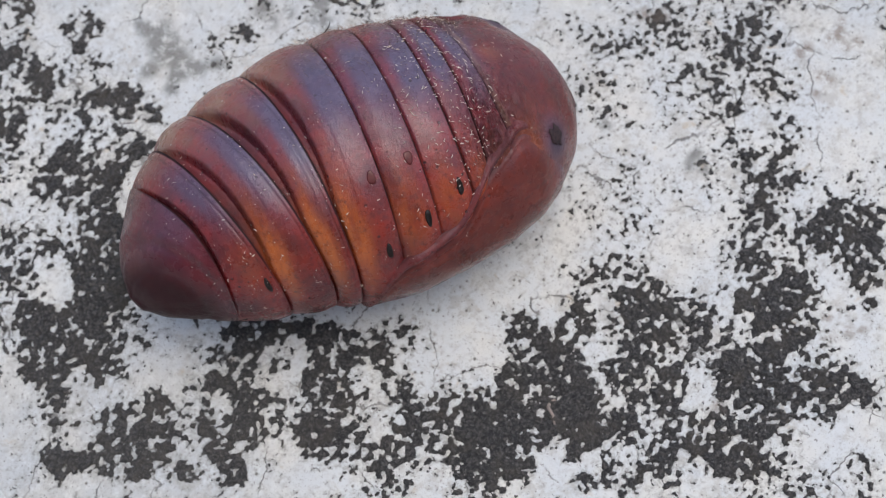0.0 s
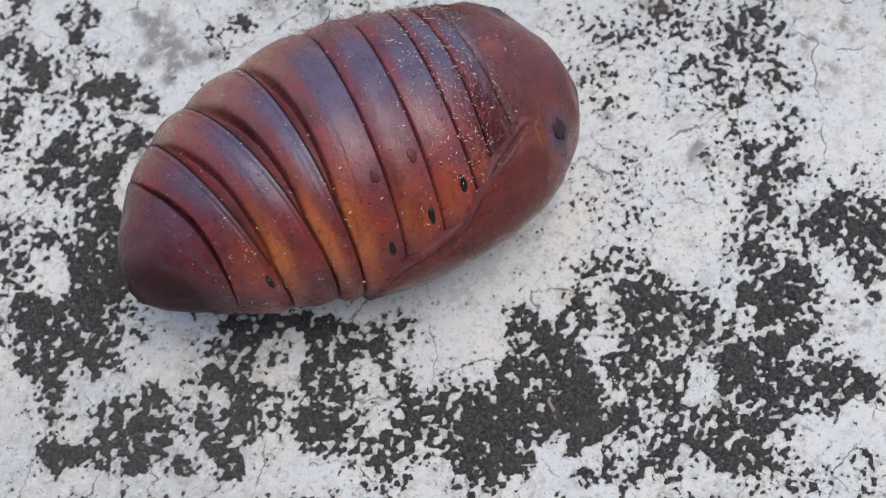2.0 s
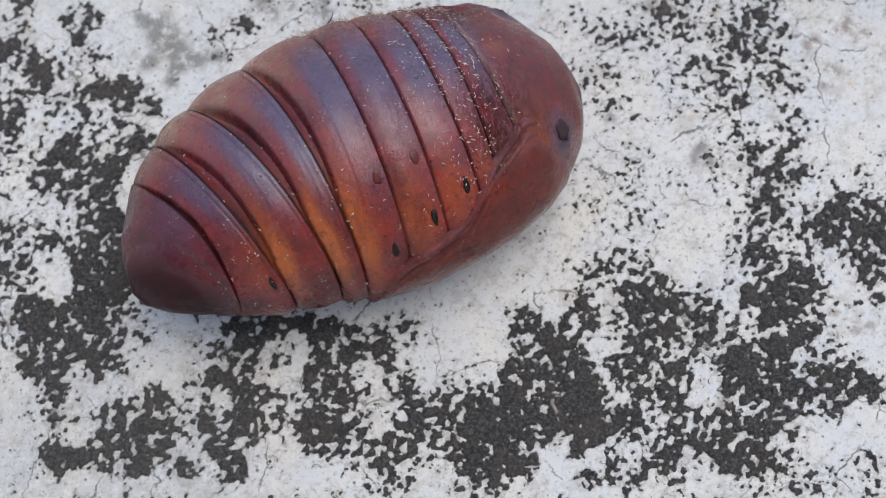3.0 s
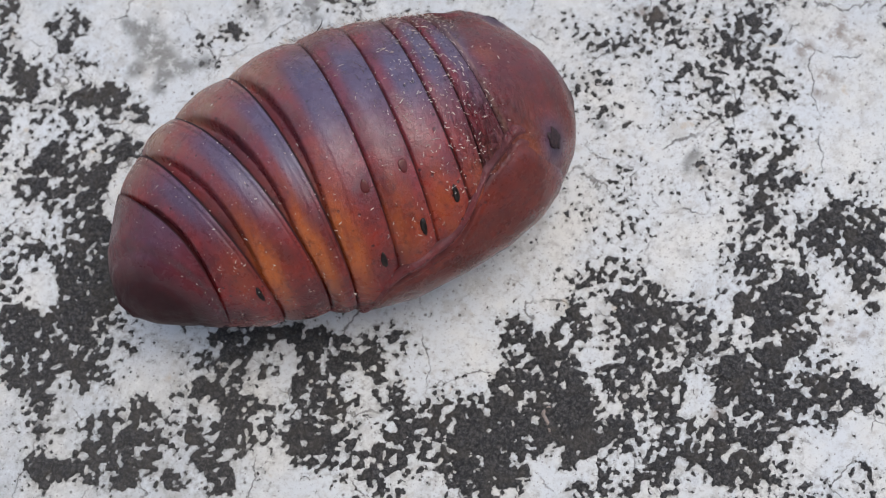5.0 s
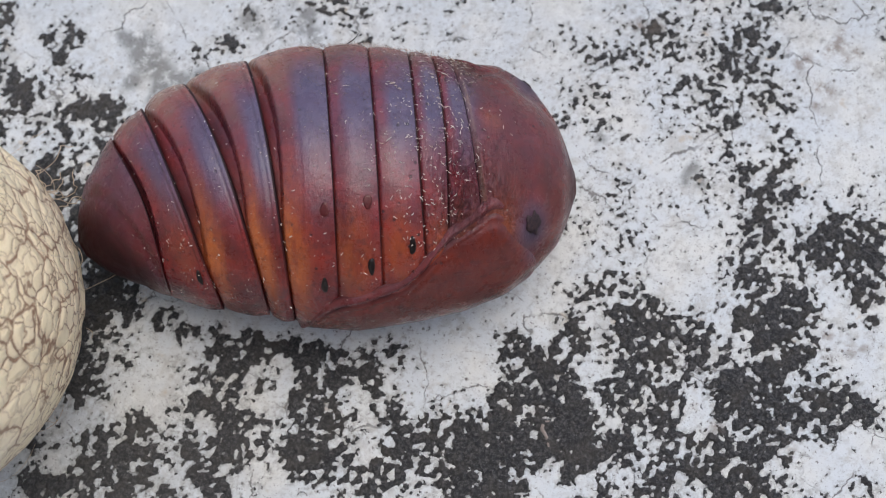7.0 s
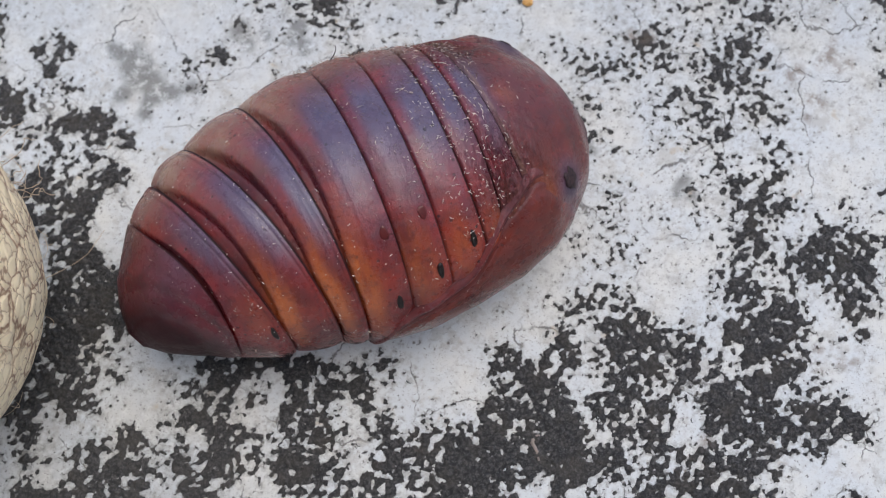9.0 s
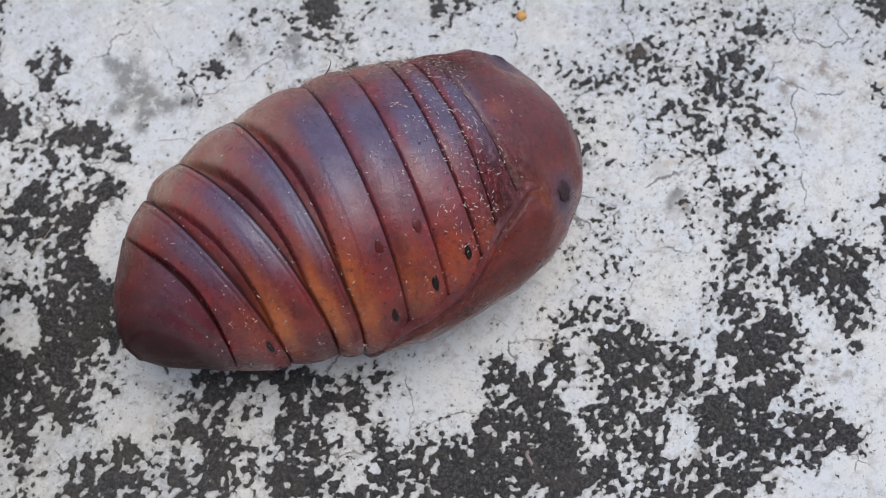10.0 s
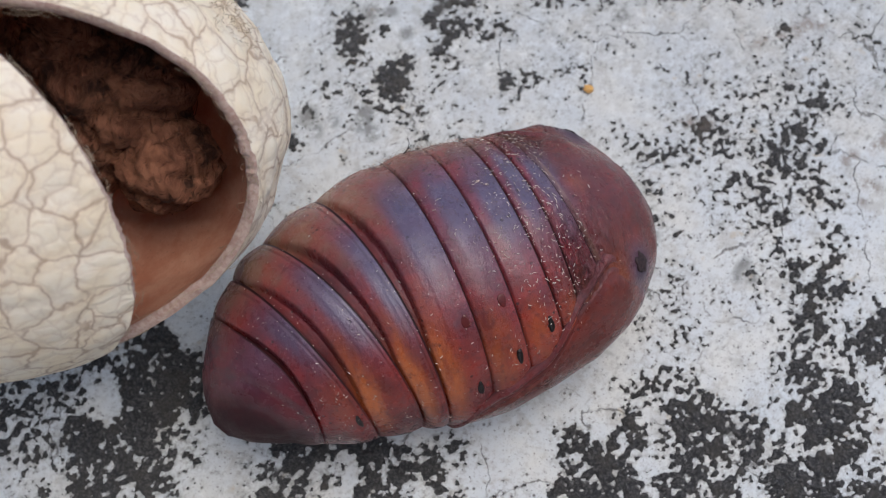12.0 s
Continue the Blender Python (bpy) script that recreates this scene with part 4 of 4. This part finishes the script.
def wing_case(parent, side):
    """The folded wing over one flank, its free margin standing proud in two ridges."""
    n, m = 90, 60
    x = np.linspace(WING_X[0], WING_X[-1], n)[:, None]
    start = np.interp(x, WING_X, [radians(a) for a in WING_PHI]) - BACK
    k = np.exp(-np.linspace(-2, 2, 11) ** 2)
    start = np.convolve(np.pad(start[:, 0], 5, mode="edge"), k / k.sum(), "valid")[:, None]
    q = np.linspace(0, 1, m)[None, :] ** 1.5
    psi = start + q * (radians(182) - start)
    phi = BACK + side * psi
    across = (psi - start) * girth(x)
    r = girth(x) + body_swell(x, phi) + 0.30 * smooth(0.0, 0.7, across)
    r = r - 0.38 * np.exp(-((across - 1.35) / 0.24) ** 2) + 0.12 * np.exp(-((across - 0.75) / 0.35) ** 2) - 0.16 * np.exp(-((across - 2.2) / 0.30) ** 2) * smooth(3.0, 6.0, x)
    ends = smooth(1.5, 3.0, x) * (1 - smooth(19.6, 22.6, x) * (1 - smooth(0.5, 4.0, across)) - smooth(23.4, 25.0, x) * smooth(0.5, 4.0, across))
    r = girth(x) - 0.35 + (r - girth(x) + 0.35) * ends
    r = np.where(q == 0, girth(x) + body_swell(x, phi) - 0.12, r)
    orange = 0.06 * np.ones_like(phi)
    dark = 0.75 * np.exp(-((x - 23.9) / 0.9) ** 2 - ((psi - radians(76)) / 0.28) ** 2) + 0.15 * np.exp(-((across - 1.25) / 0.35) ** 2) + 0.12 * (1 - smooth(0.6, 1.5, across))
    cols = np.stack([orange, np.clip(dark, 0, 1), 0.55 * np.exp(-((across - 1.35) / 0.22) ** 2) + 0.5 * np.exp(-(across / 0.18) ** 2) * (1 - smooth(20.0, 21.5, x)), 0.35 * np.exp(-((x - 18.0) / 2.0) ** 2) * (1 - smooth(0.8, 2.5, across))], -1).reshape(-1, 4)
    return mesh_object("wing_case", body_point(x, phi, r).reshape(-1, 3), grid_faces(n, m, False), THORAX, parent, cols)


def surface_frame(x, phi, lift=0.0):
    """A place on the body with its outward normal and the direction along the body."""
    r = float(girth(x) + body_swell(np.array(x), np.array(phi))) + lift
    p = Vector(body_point(x, phi, r))
    along = (Vector(body_point(x + 0.2, phi, float(girth(x + 0.2)) + lift)) - Vector(body_point(x - 0.2, phi, float(girth(x - 0.2)) + lift))).normalized()
    around = (Vector(body_point(x, phi + 0.02, r)) - Vector(body_point(x, phi - 0.02, r))).normalized()
    return p, along, around, around.cross(along).normalized()


def oval(name, x, phi, half_x, half_phi, height, mat, parent, label="", slit=False, rugged=0.0):
    """A small raised oval with a sunk middle that follows the body's skin."""
    n, verts = 28, []

    def place(along, around, lift):
        at, turn = x + along / PUPA_SIZE, phi + around / (PUPA_SIZE * float(girth(x)))
        r = float(girth(at) + body_swell(np.array(at), np.array(turn))) + (0.16 + lift) / PUPA_SIZE
        return Vector(body_point(at, turn, r))
    verts.append(place(0, 0, height * (0.2 if slit else 1.0)))
    for ri, h in ((0.45, 0.25 if slit else 0.9), (0.75, 1.0 if slit else 0.75), (1.0, 0.3), (1.12, -2.0)):
        for j in range(n):
            t = 2 * math.pi * j / n
            wob = 1 + 0.08 * math.sin(3 * t + x) + rugged * (math.sin(2 * t + 1) + math.sin(5 * t + 2) + math.sin(7 * t)) / 3
            verts.append(place(half_x * ri * wob * math.cos(t), half_phi * ri * wob * math.sin(t), h * height + rugged * 0.10 * math.sin(4 * t + 7 * ri)))
    faces = [(0, 1 + j, 1 + (j + 1) % n) for j in range(n)]
    for i in range(3):
        for j in range(n):
            p, q = 1 + i * n + j, 1 + i * n + (j + 1) % n
            faces.append((p, p + n, q + n, q))
    return mesh_object(name, verts, faces, mat, parent, None, "zone", label)


def dust(parent):
    """Pale fibre scraps and short hairs caught on the back."""
    rng = random.Random(4)
    scraps, hairs = [], []
    for i in range(1050):
        if i < 480:
            x, phi = rng.gauss(15.0, 2.6), BACK + rng.gauss(0.25, 0.62)
        else:
            x, phi = rng.uniform(-13, 22), rng.uniform(-1.3, 1.35)
        if not -15 < x < (25 if i % 3 == 0 else 19):
            continue
        p, along, around, out = surface_frame(x, phi, 0.15)
        a = rng.uniform(0, math.pi)
        d = along * math.cos(a) + around * math.sin(a)
        size = rng.uniform(0.06, 0.19) * (2.0 if rng.random() < 0.12 else 1.0) if i < 640 else rng.uniform(0.03, 0.075)
        side = out.cross(d) * rng.uniform(-0.3, 0.3) * size
        pts = [(p - d * size / 1000), p + (out * 0.06 + side) / 1000, p + (d * size + out * rng.uniform(-0.02, 0.1)) / 1000]
        w = rng.uniform(0.03, 0.055) / 1000
        scraps.append(tube(pts, [w * 0.6, w, w * 0.5], 4))
    for i in range(1000):
        x, phi = rng.uniform(1.0, 18.5), BACK + rng.gauss(-0.45, 0.5)
        p, along, around, out = surface_frame(x, phi, 0.0)
        d = (out * 0.8 + along * rng.uniform(-0.8, 0.2) + around * rng.uniform(-0.5, 0.5)).normalized()
        size = rng.uniform(0.25, 0.7)
        hairs.append(tube([p, p + d * size * 0.55 / 1000, p + (d * size + along * -0.15) / 1000], [0.018e-3, 0.014e-3, 0.006e-3], 3))
    v, f = joined(scraps)
    tagged(mesh_object("fibre_scrap", v, f, FIBRE, parent, None, "zone", "pale fibre scraps stuck on the back"), kind="stuff")
    v, f = joined(hairs)
    tagged(mesh_object("short_hair", v, f, HAIR, parent, None, "zone", "sparse short brown hairs"), kind="stuff")


def build_pupa():
    pupa = new("moth_pupa")
    tagged(pupa, "glossy dark red-brown moth pupa with ringed abdomen on concrete", "pupa")
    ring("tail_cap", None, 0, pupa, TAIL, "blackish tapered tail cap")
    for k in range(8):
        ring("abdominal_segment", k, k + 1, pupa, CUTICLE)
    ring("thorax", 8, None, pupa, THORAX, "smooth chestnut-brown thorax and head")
    wing_case(pupa, 1)
    wing_case(pupa, -1)
    for x, deg in ((-7.7, 59), (5.7, 59), (9.75, 50), (13.2, 42)):
        oval("spiracle", x, radians(deg), 0.30, 0.90, 0.14, SPIRACLE, pupa, "black oval breathing pore", True)
        oval("spiracle", x, 2 * BACK - radians(deg), 0.30, 0.90, 0.14, SPIRACLE, pupa, "black oval breathing pore", True)
    oval("eye_cap", 23.6, radians(40.5), 0.62, 1.05, 0.12, EYE_CRUST, pupa, "rough blue-black eye patch", False, 0.4)
    oval("eye_cap", 23.6, 2 * BACK - radians(50), 0.62, 1.05, 0.12, EYE_CRUST, pupa, "rough blue-black eye patch", False, 0.4)
    for x, deg in ((5.9, 27), (9.5, 24)):
        oval("flank_spot", x, radians(deg), 0.38, 0.6, 0.02, SPOT, pupa, "dark red scar spot")
    p, along, around, out = surface_frame(7.0, radians(-66))
    bend = [p + (out * (0.1 + 0.55 * q) + along * (1.1 * q - 0.25 * q * q) - around * 0.12 * q * q * 3) / 1000 for q in np.linspace(0, 1.9, 9)]
    v, f = tube(bend, [0.075e-3 * (1 - 0.08 * i) for i in range(9)], 6)
    mesh_object("bristle", v, f, SPIRACLE, pupa, None, "zone", "short curved black bristle")
    dust(pupa)
    return pupa


# ---- cocoon ----
COCOON = np.array([19.0, 19.0, 25.5])
COCOON_SIZE = 1.11
# the slit: inside the far arc round one direction, outside the flap's arc round another
FAR_ARC, FAR_REACH = np.array([-0.7075, 0.6887, -0.1583]), radians(68.1)
FLAP_ARC, FLAP_REACH = np.array([-0.405, 0.3978, -0.8233]), radians(81.0)
SLIT = np.array([-0.5097, 0.4923, 0.7056])


def build_cocoon():
    cocoon = new("cocoon")
    tagged(cocoon, "cut-open cream silk cocoon with a net of brown creases", "cocoon")
    pole = SLIT / np.linalg.norm(SLIT)
    e1 = np.cross(pole, [0.0, 0.0, 1.0])
    e1 /= np.linalg.norm(e1)
    e2 = np.cross(pole, e1)
    nu, nv = 120, 260
    az = np.linspace(0, 2 * math.pi, nv, endpoint=False)
    # how far the slit reaches from its middle in every direction
    steps = np.linspace(0.0, 1.6, 400)[:, None, None]
    tries = np.cos(steps) * pole + np.sin(steps) * (np.cos(az)[None, :, None] * e1 + np.sin(az)[None, :, None] * e2)
    within = (tries @ FAR_ARC > math.cos(FAR_REACH)) & (tries @ FLAP_ARC < math.cos(FLAP_REACH))
    open_angle = steps[np.argmin(within, axis=0), 0, 0]
    soften = np.exp(-np.linspace(-1.5, 1.5, 7) ** 2)
    open_angle = np.convolve(np.pad(open_angle, 3, mode="wrap"), soften / soften.sum(), "valid")
    ragged = 0.03 * (fbm(np.cos(az) * 6 + 9, np.sin(az) * 6 + 9, 71, 4) - 0.5)

    def skin(scale_off, start_off, lumps, rows):
        out = []
        for t in rows:
            polar = open_angle + ragged + start_off + t * (math.pi - open_angle - ragged - start_off)
            d = np.cos(polar)[:, None] * pole + np.sin(polar)[:, None] * (np.cos(az)[:, None] * e1 + np.sin(az)[:, None] * e2)
            r = 1 + lumps * (fbm(d[:, 0] * 4 + 20 + d[:, 2] * 2, d[:, 1] * 4 + 20 - d[:, 2] * 3, 77, 4) - 0.5)
            out.append(d * r[:, None] * (COCOON + scale_off) / 1000)
        return np.concatenate(out)
    rows = np.linspace(0, 1, nu) ** 1.2
    mesh_object("shell", skin(0.0, 0.0, 0.05, rows), grid_faces(nu, nv, True), SHELL, cocoon, None, "zone", "cream crackled outer shell")
    mesh_object("lining", skin(-1.05, 0.0, 0.05, rows), [f[::-1] for f in grid_faces(nu, nv, True)], LINING, cocoon, None, "zone", "smooth reddish-brown inner lining")
    lip = []
    for off, back in ((-1.05, 0.0), (-0.9, -0.012), (-0.5, -0.018), (-0.15, -0.012), (0.0, 0.0)):
        lip.append(skin(off, back, 0.05, [0.0]))
    mesh_object("cut_rim", np.concatenate(lip), grid_faces(5, nv, True), RIM, cocoon, None, "zone", "ragged pinkish cut edge")
    fray = np.random.default_rng(5)
    fringe = []
    edge_line = skin(-0.5, -0.006, 0.05, [0.0])
    for i in range(520):
        j = int(fray.integers(nv))
        reach = int(fray.integers(2, 7))
        off = Vector(fray.normal(0, 0.00028, 3))
        bow = Vector(fray.normal(0, 0.00022, 3))
        pts = []
        for k in range(reach):
            q = k / (reach - 1)
            pts.append(Vector(edge_line[(j + k) % nv]) + off + bow * (4 * q * (1 - q)))
        fringe.append(tube(pts, [0.022e-3] * reach, 3))
    v, f = joined(fringe)
    tagged(mesh_object("rim_fibre", v, f, THREAD, cocoon, None, "zone", "frayed pale silk fibres along the cut"), kind="stuff")
    # matted clumps of old silk inside
    rng = random.Random(11)
    clump_at = [(-2.6, -4.6, 14.0, 4.4), (3.5, -2.8, 12.6, 5.6), (6.4, -1.8, 10.0, 5.6), (1.8, -5.6, 9.4, 5.2), (0.4, -6.0, 12.4, 4.2), (9.2, 0.2, 8.0, 4.8)]
    for i, (cx, cy, cz, size) in enumerate(clump_at):
        m, k = 60, 80
        th = np.linspace(0.02, math.pi - 0.02, m)[:, None]
        ph = np.linspace(0, 2 * math.pi, k, endpoint=False)[None, :]
        d = np.stack([np.sin(th) * np.cos(ph), np.sin(th) * np.sin(ph), np.cos(th) * np.ones_like(ph)], -1)
        fold = fbm(d[..., 0] * 2.4 + 5 * i + 30, d[..., 1] * 2.4 + d[..., 2] * 1.7 + 30, 90 + i, 3)
        crease = np.abs(fbm(d[..., 2] * 5 + 60, d[..., 0] * 4 - d[..., 1] * 3 + 60, 95 + i, 3) - 0.5)
        r = size * (0.62 + 0.60 * fold + 0.9 * np.minimum(crease, 0.12))
        v = (d * r[..., None] + np.array((cx, cy, cz))).reshape(-1, 3) / 1000
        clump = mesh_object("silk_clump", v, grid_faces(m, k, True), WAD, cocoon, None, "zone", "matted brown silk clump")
        strands = []
        for j in range(90):
            n = Vector((rng.gauss(0, 1), rng.gauss(0, 1), rng.gauss(0, 1))).normalized()
            e = n.orthogonal().normalized()
            e = (e * math.cos(j) + n.cross(e) * math.sin(j)).normalized()
            c = Vector((cx, cy, cz)) + n * size * rng.uniform(0.85, 1.08)
            pts = [(c + e * q * size * 0.55 - n * q * q * size * 0.2 + n.cross(e) * math.sin(q * 3 + j) * 0.4) / 1000 for q in np.linspace(-1, 1, 6)]
            strands.append(tube(pts, [0.03e-3, 0.05e-3, 0.05e-3, 0.05e-3, 0.05e-3, 0.02e-3], 3))
        v, f = joined(strands)
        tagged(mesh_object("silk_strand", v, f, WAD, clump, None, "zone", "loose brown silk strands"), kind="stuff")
    # stray threads standing off the closed end
    threads = []
    for i in range(34):
        a, z = rng.uniform(0, 2 * math.pi), rng.uniform(-0.95, -0.1)
        q = math.sqrt(1 - z * z)
        d = Vector((q * math.cos(a), q * math.sin(a), z))
        p = Vector((d.x * 18.9, d.y * 18.9, d.z * 26.1))
        t = d.orthogonal().normalized()
        t = (t * math.cos(i) + d.cross(t) * math.sin(i)).normalized()
        long = rng.uniform(1.0, 3.2) * (2.2 if i % 4 == 0 else 1.0)
        curl = rng.uniform(-1.5, 1.5)
        pts = [(p + t * s * long + d * (0.1 + 0.9 * long * s * (1 - s) + 0.35 * s) + d.cross(t) * curl * s * s) / 1000 for s in np.linspace(0, 1, 8)]
        threads.append(tube(pts, [0.026e-3] * 7 + [0.012e-3], 4))
    # a few long kinked threads and a tan fluff on the closed crust
    for spot, count, reach, thick, turns in (((0.69, -0.36, -0.63), 12, (2.5, 8.0), 0.045e-3, 1.2), ((0.20, 0.40, 0.89), 70, (0.4, 1.5), 0.03e-3, 1.0), ((0.80, -0.58, -0.10), 7, (4.0, 8.0), 0.028e-3, 0.8)):
        n = Vector(spot)
        for i in range(count):
            d = (n + Vector((rng.gauss(0, 0.06), rng.gauss(0, 0.06), rng.gauss(0, 0.06)))).normalized()
            p = Vector((d.x * 19.0, d.y * 19.0, d.z * 25.5))
            way = (d + Vector((rng.gauss(0, 0.7), rng.gauss(0, 0.7), rng.gauss(0, 0.7)))).normalized()
            pts, long = [p / 1000], rng.uniform(*reach)
            for k in range(12):
                way = (way + turns * Vector((rng.gauss(0, 0.35), rng.gauss(0, 0.35), rng.gauss(0, 0.35)))).normalized()
                p = p + way * (long / 12)
                pts.append(p / 1000)
            threads.append(tube(pts, [thick] * 12 + [thick * 0.4], 4))
    # one long thread that trails on the slab
    trail = [Vector(p) / 1000 for p in ((3.2, -8.6, -16.9), (3.2, -8.8, -23.8), (3.8, -8.7, -27.6), (4.6, -9.1, -28.7), (5.9, -9.7, -29.4), (7.2, -9.8, -29.9), (8.6, -10.0, -30.3))]
    threads.append(tube(trail, [0.04e-3] * 6 + [0.02e-3], 4))
    v, f = joined(threads)
    tagged(mesh_object("loose_thread", v, f, THREAD, cocoon, None, "zone", "stray pale silk threads"), kind="stuff")
    for piece in cocoon.children_recursive:
        piece.data.transform(Matrix.Scale(COCOON_SIZE, 4))
    return cocoon


pupa = build_pupa()
cocoon = build_cocoon()


# ---- small things on the slab ----
def curled_scrap(points, radius, label):
    pts = [Vector((x / 1000, y / 1000, z / 1000)) for x, y, z in points]
    fine = []
    for i in range(len(pts) - 1):
        for s in (0, 0.33, 0.66):
            fine.append(pts[i].lerp(pts[i + 1], s))
    fine.append(pts[-1])
    n = len(fine)
    v, f = tube(fine, [radius / 1000 * (0.5 + 0.5 * math.sin(math.pi * (i + 0.6) / n)) for i in range(n)], 8)
    ob = mesh_object("dry_scrap", v, f, SCRAP, None, None, "zone")
    tagged(ob, label, "debris")


curled_scrap([(9.7, -22.0, 0.15), (9.1, -22.2, 0.2), (8.9, -22.8, 0.2), (9.4, -23.7, 0.2), (9.6, -24.7, 0.15)], 0.2, "small curled pale grub-like scrap on dark lichen")


def crumb(x, y, size):
    """A loose orange grain, knobbly and a little flat."""
    m, n = 14, 20
    th = np.linspace(0.03, math.pi - 0.03, m)[:, None]
    ph = np.linspace(0, 2 * math.pi, n, endpoint=False)[None, :]
    d = np.stack([np.sin(th) * np.cos(ph), np.sin(th) * np.sin(ph), np.cos(th) * np.ones_like(ph)], -1)
    r = size * (0.75 + 0.6 * fbm(d[..., 0] * 2 + 11, d[..., 1] * 2 + d[..., 2] + 11, 7, 3))
    v = (d * r[..., None] * np.array((1.0, 0.85, 0.6)) + np.array((x, y, 0.5 * size))).reshape(-1, 3) / 1000
    tagged(mesh_object("crumb", v, grid_faces(m, n, True), OCHRE), "tiny orange-ochre crumb on the white paint", "debris")


crumb(9.1, 27.8, 0.6)


def motions():
    walk(pupa, [
        (0, pose(-0.01325, -0.00020, 0.01300, -3.06, 4.65, 17.78)),
        (0.5, pose(-0.01293, -0.00022, 0.01293, -0.84, 4.34, 17.80)),
        (2, pose(-0.01304, -0.00016, 0.01296, -0.12, 4.93, 18.13)),
        (2.5, pose(-0.01303, -0.00016, 0.01296, -0.12, 4.77, 18.11)),
        (4.5, pose(-0.01285, -0.00026, 0.01294, -1.09, 4.06, 17.78)),
        (5, pose(-0.01287, -0.00023, 0.01293, -0.85, 4.15, 17.89)),
        (5.5, pose(-0.01284, -0.00020, 0.01291, -0.84, 3.92, 17.78)),
        (5.8, pose(-0.01284, -0.00020, 0.01291, -0.84, 3.92, 17.78)),
        (6, pose(-0.01344, 0.00080, 0.01293, -1.50, 3.60, 8.80)),
        (6.1, pose(-0.01430, 0.00010, 0.01293, -1.20, 3.20, -0.40)),
        (6.5, pose(-0.01404, -0.00035, 0.01290, -1.00, 2.50, -2.36)),
        (6.8, pose(-0.01420, 0.00005, 0.01290, -1.00, 2.50, -2.00)),
        (7, pose(-0.01417, 0.00015, 0.01290, -1.09, 2.45, -2.04)),
        (7.1, pose(-0.01236, 0.00100, 0.01292, 0.90, 2.30, -0.50)),
        (7.2, pose(-0.00999, 0.00025, 0.01292, 2.00, 2.60, 4.40)),
        (8.8, pose(-0.01035, -0.00030, 0.01296, 4.58, 4.81, 17.59)),
        (9.5, pose(-0.01037, -0.00026, 0.01297, 4.78, 5.32, 17.73)),
        (10, pose(-0.01035, -0.00031, 0.01298, 4.43, 5.23, 17.68)),
        (10.5, pose(-0.01040, -0.00020, 0.01299, 5.06, 5.17, 17.49)),
        (11, pose(-0.01035, -0.00016, 0.01296, 4.73, 4.63, 17.34)),
        (11.5, pose(-0.01058, 0.00009, 0.01290, 2.38, 3.51, 16.74)),
        (12, pose(-0.01046, -0.00009, 0.01297, 2.78, 4.45, 18.49)),
    ])
    walk(cocoon, [
        (0, pose(-0.0270, -0.1039, 0.0375, 46.1, 58.4, 109.4)),
        (4.6, pose(-0.0273, -0.1037, 0.0385, 45.5, 59.1, 108.9)),
        (5.1, pose(-0.0174, -0.0676, 0.0546, 45.5, 59.3, 108.8)),
        (5.2, pose(-0.0175, -0.0630, 0.0546, 45.5, 59.4, 108.8)),
        (5.3, pose(-0.0175, -0.0579, 0.0546, 45.6, 59.5, 108.9)),
        (5.4, pose(-0.0175, -0.0575, 0.0547, 45.7, 59.5, 108.9)),
        (5.5, pose(-0.0178, -0.0515, 0.0546, 37.0, 60.6, 102.0)),
        (5.6, pose(-0.0192, -0.0510, 0.0546, 29.8, 61.4, 95.0)),
        (5.7, pose(-0.0243, -0.0502, 0.0523, 21.1, 61.7, 87.3)),
        (5.8, pose(-0.0362, -0.0433, 0.0435, 24.0, 46.0, 88.0)),
        (5.9, pose(-0.0402, -0.0338, 0.0372, 11.0, 19.0, 79.0)),
        (6, pose(-0.0471, -0.0253, 0.0310, -1.0, -8.0, 69.0)),
        (6.2, pose(-0.0515, -0.0213, 0.0267, -5.6, -21.7, 67.2)),
        (6.5, pose(-0.0543, -0.0212, 0.0276, -7.8, -25.2, 65.5)),
        (6.8, pose(-0.0622, -0.0160, 0.0268, -7.9, -28.4, 64.2)),
        (7, pose(-0.0575, -0.0167, 0.0268, -7.9, -28.7, 64.1)),
        (7.1, pose(-0.0541, -0.0186, 0.0271, -7.9, -28.9, 64.1)),
        (7.2, pose(-0.0514, -0.0212, 0.0269, -3.7, -27.6, 63.0)),
        (8.8, pose(-0.0596, -0.0140, 0.0272, -2.5, -24.9, 62.6)),
        (9.5, pose(-0.0599, -0.0124, 0.0272, -3.5, -23.6, 62.7)),
        (10, pose(-0.0655, -0.0104, 0.0272, -3.7, -23.4, 62.8)),
        (10.2, pose(-0.0675, 0.0002, 0.0275, -3.6, -23.3, 62.8)),
        (10.4, pose(-0.0645, 0.0145, 0.0285, -3.6, -23.3, 62.8)),
        (10.5, pose(-0.0791, 0.0167, 0.0364, 23.2, -13.4, 73.6)),
        (10.6, pose(-0.0778, 0.0230, 0.0384, 51.5, -9.5, 87.8)),
        (10.7, pose(-0.0556, 0.0180, 0.0378, 79.0, -12.6, 101.9)),
        (10.8, pose(-0.0493, 0.0146, 0.0374, 79.1, -12.7, 101.9)),
        (11, pose(-0.0439, 0.0088, 0.0430, 93.5, -4.7, 93.4)),
        (11.2, pose(-0.0502, 0.0139, 0.0377, 97.7, -8.6, 100.4)),
        (11.5, pose(-0.0536, 0.0167, 0.0345, 97.4, -8.2, 100.5)),
        (11.7, pose(-0.0529, 0.0160, 0.0345, 97.5, -8.2, 100.4)),
        (12, pose(-0.0495, 0.0088, 0.0329, 93.8, -5.3, 104.4)),
    ])


motions()
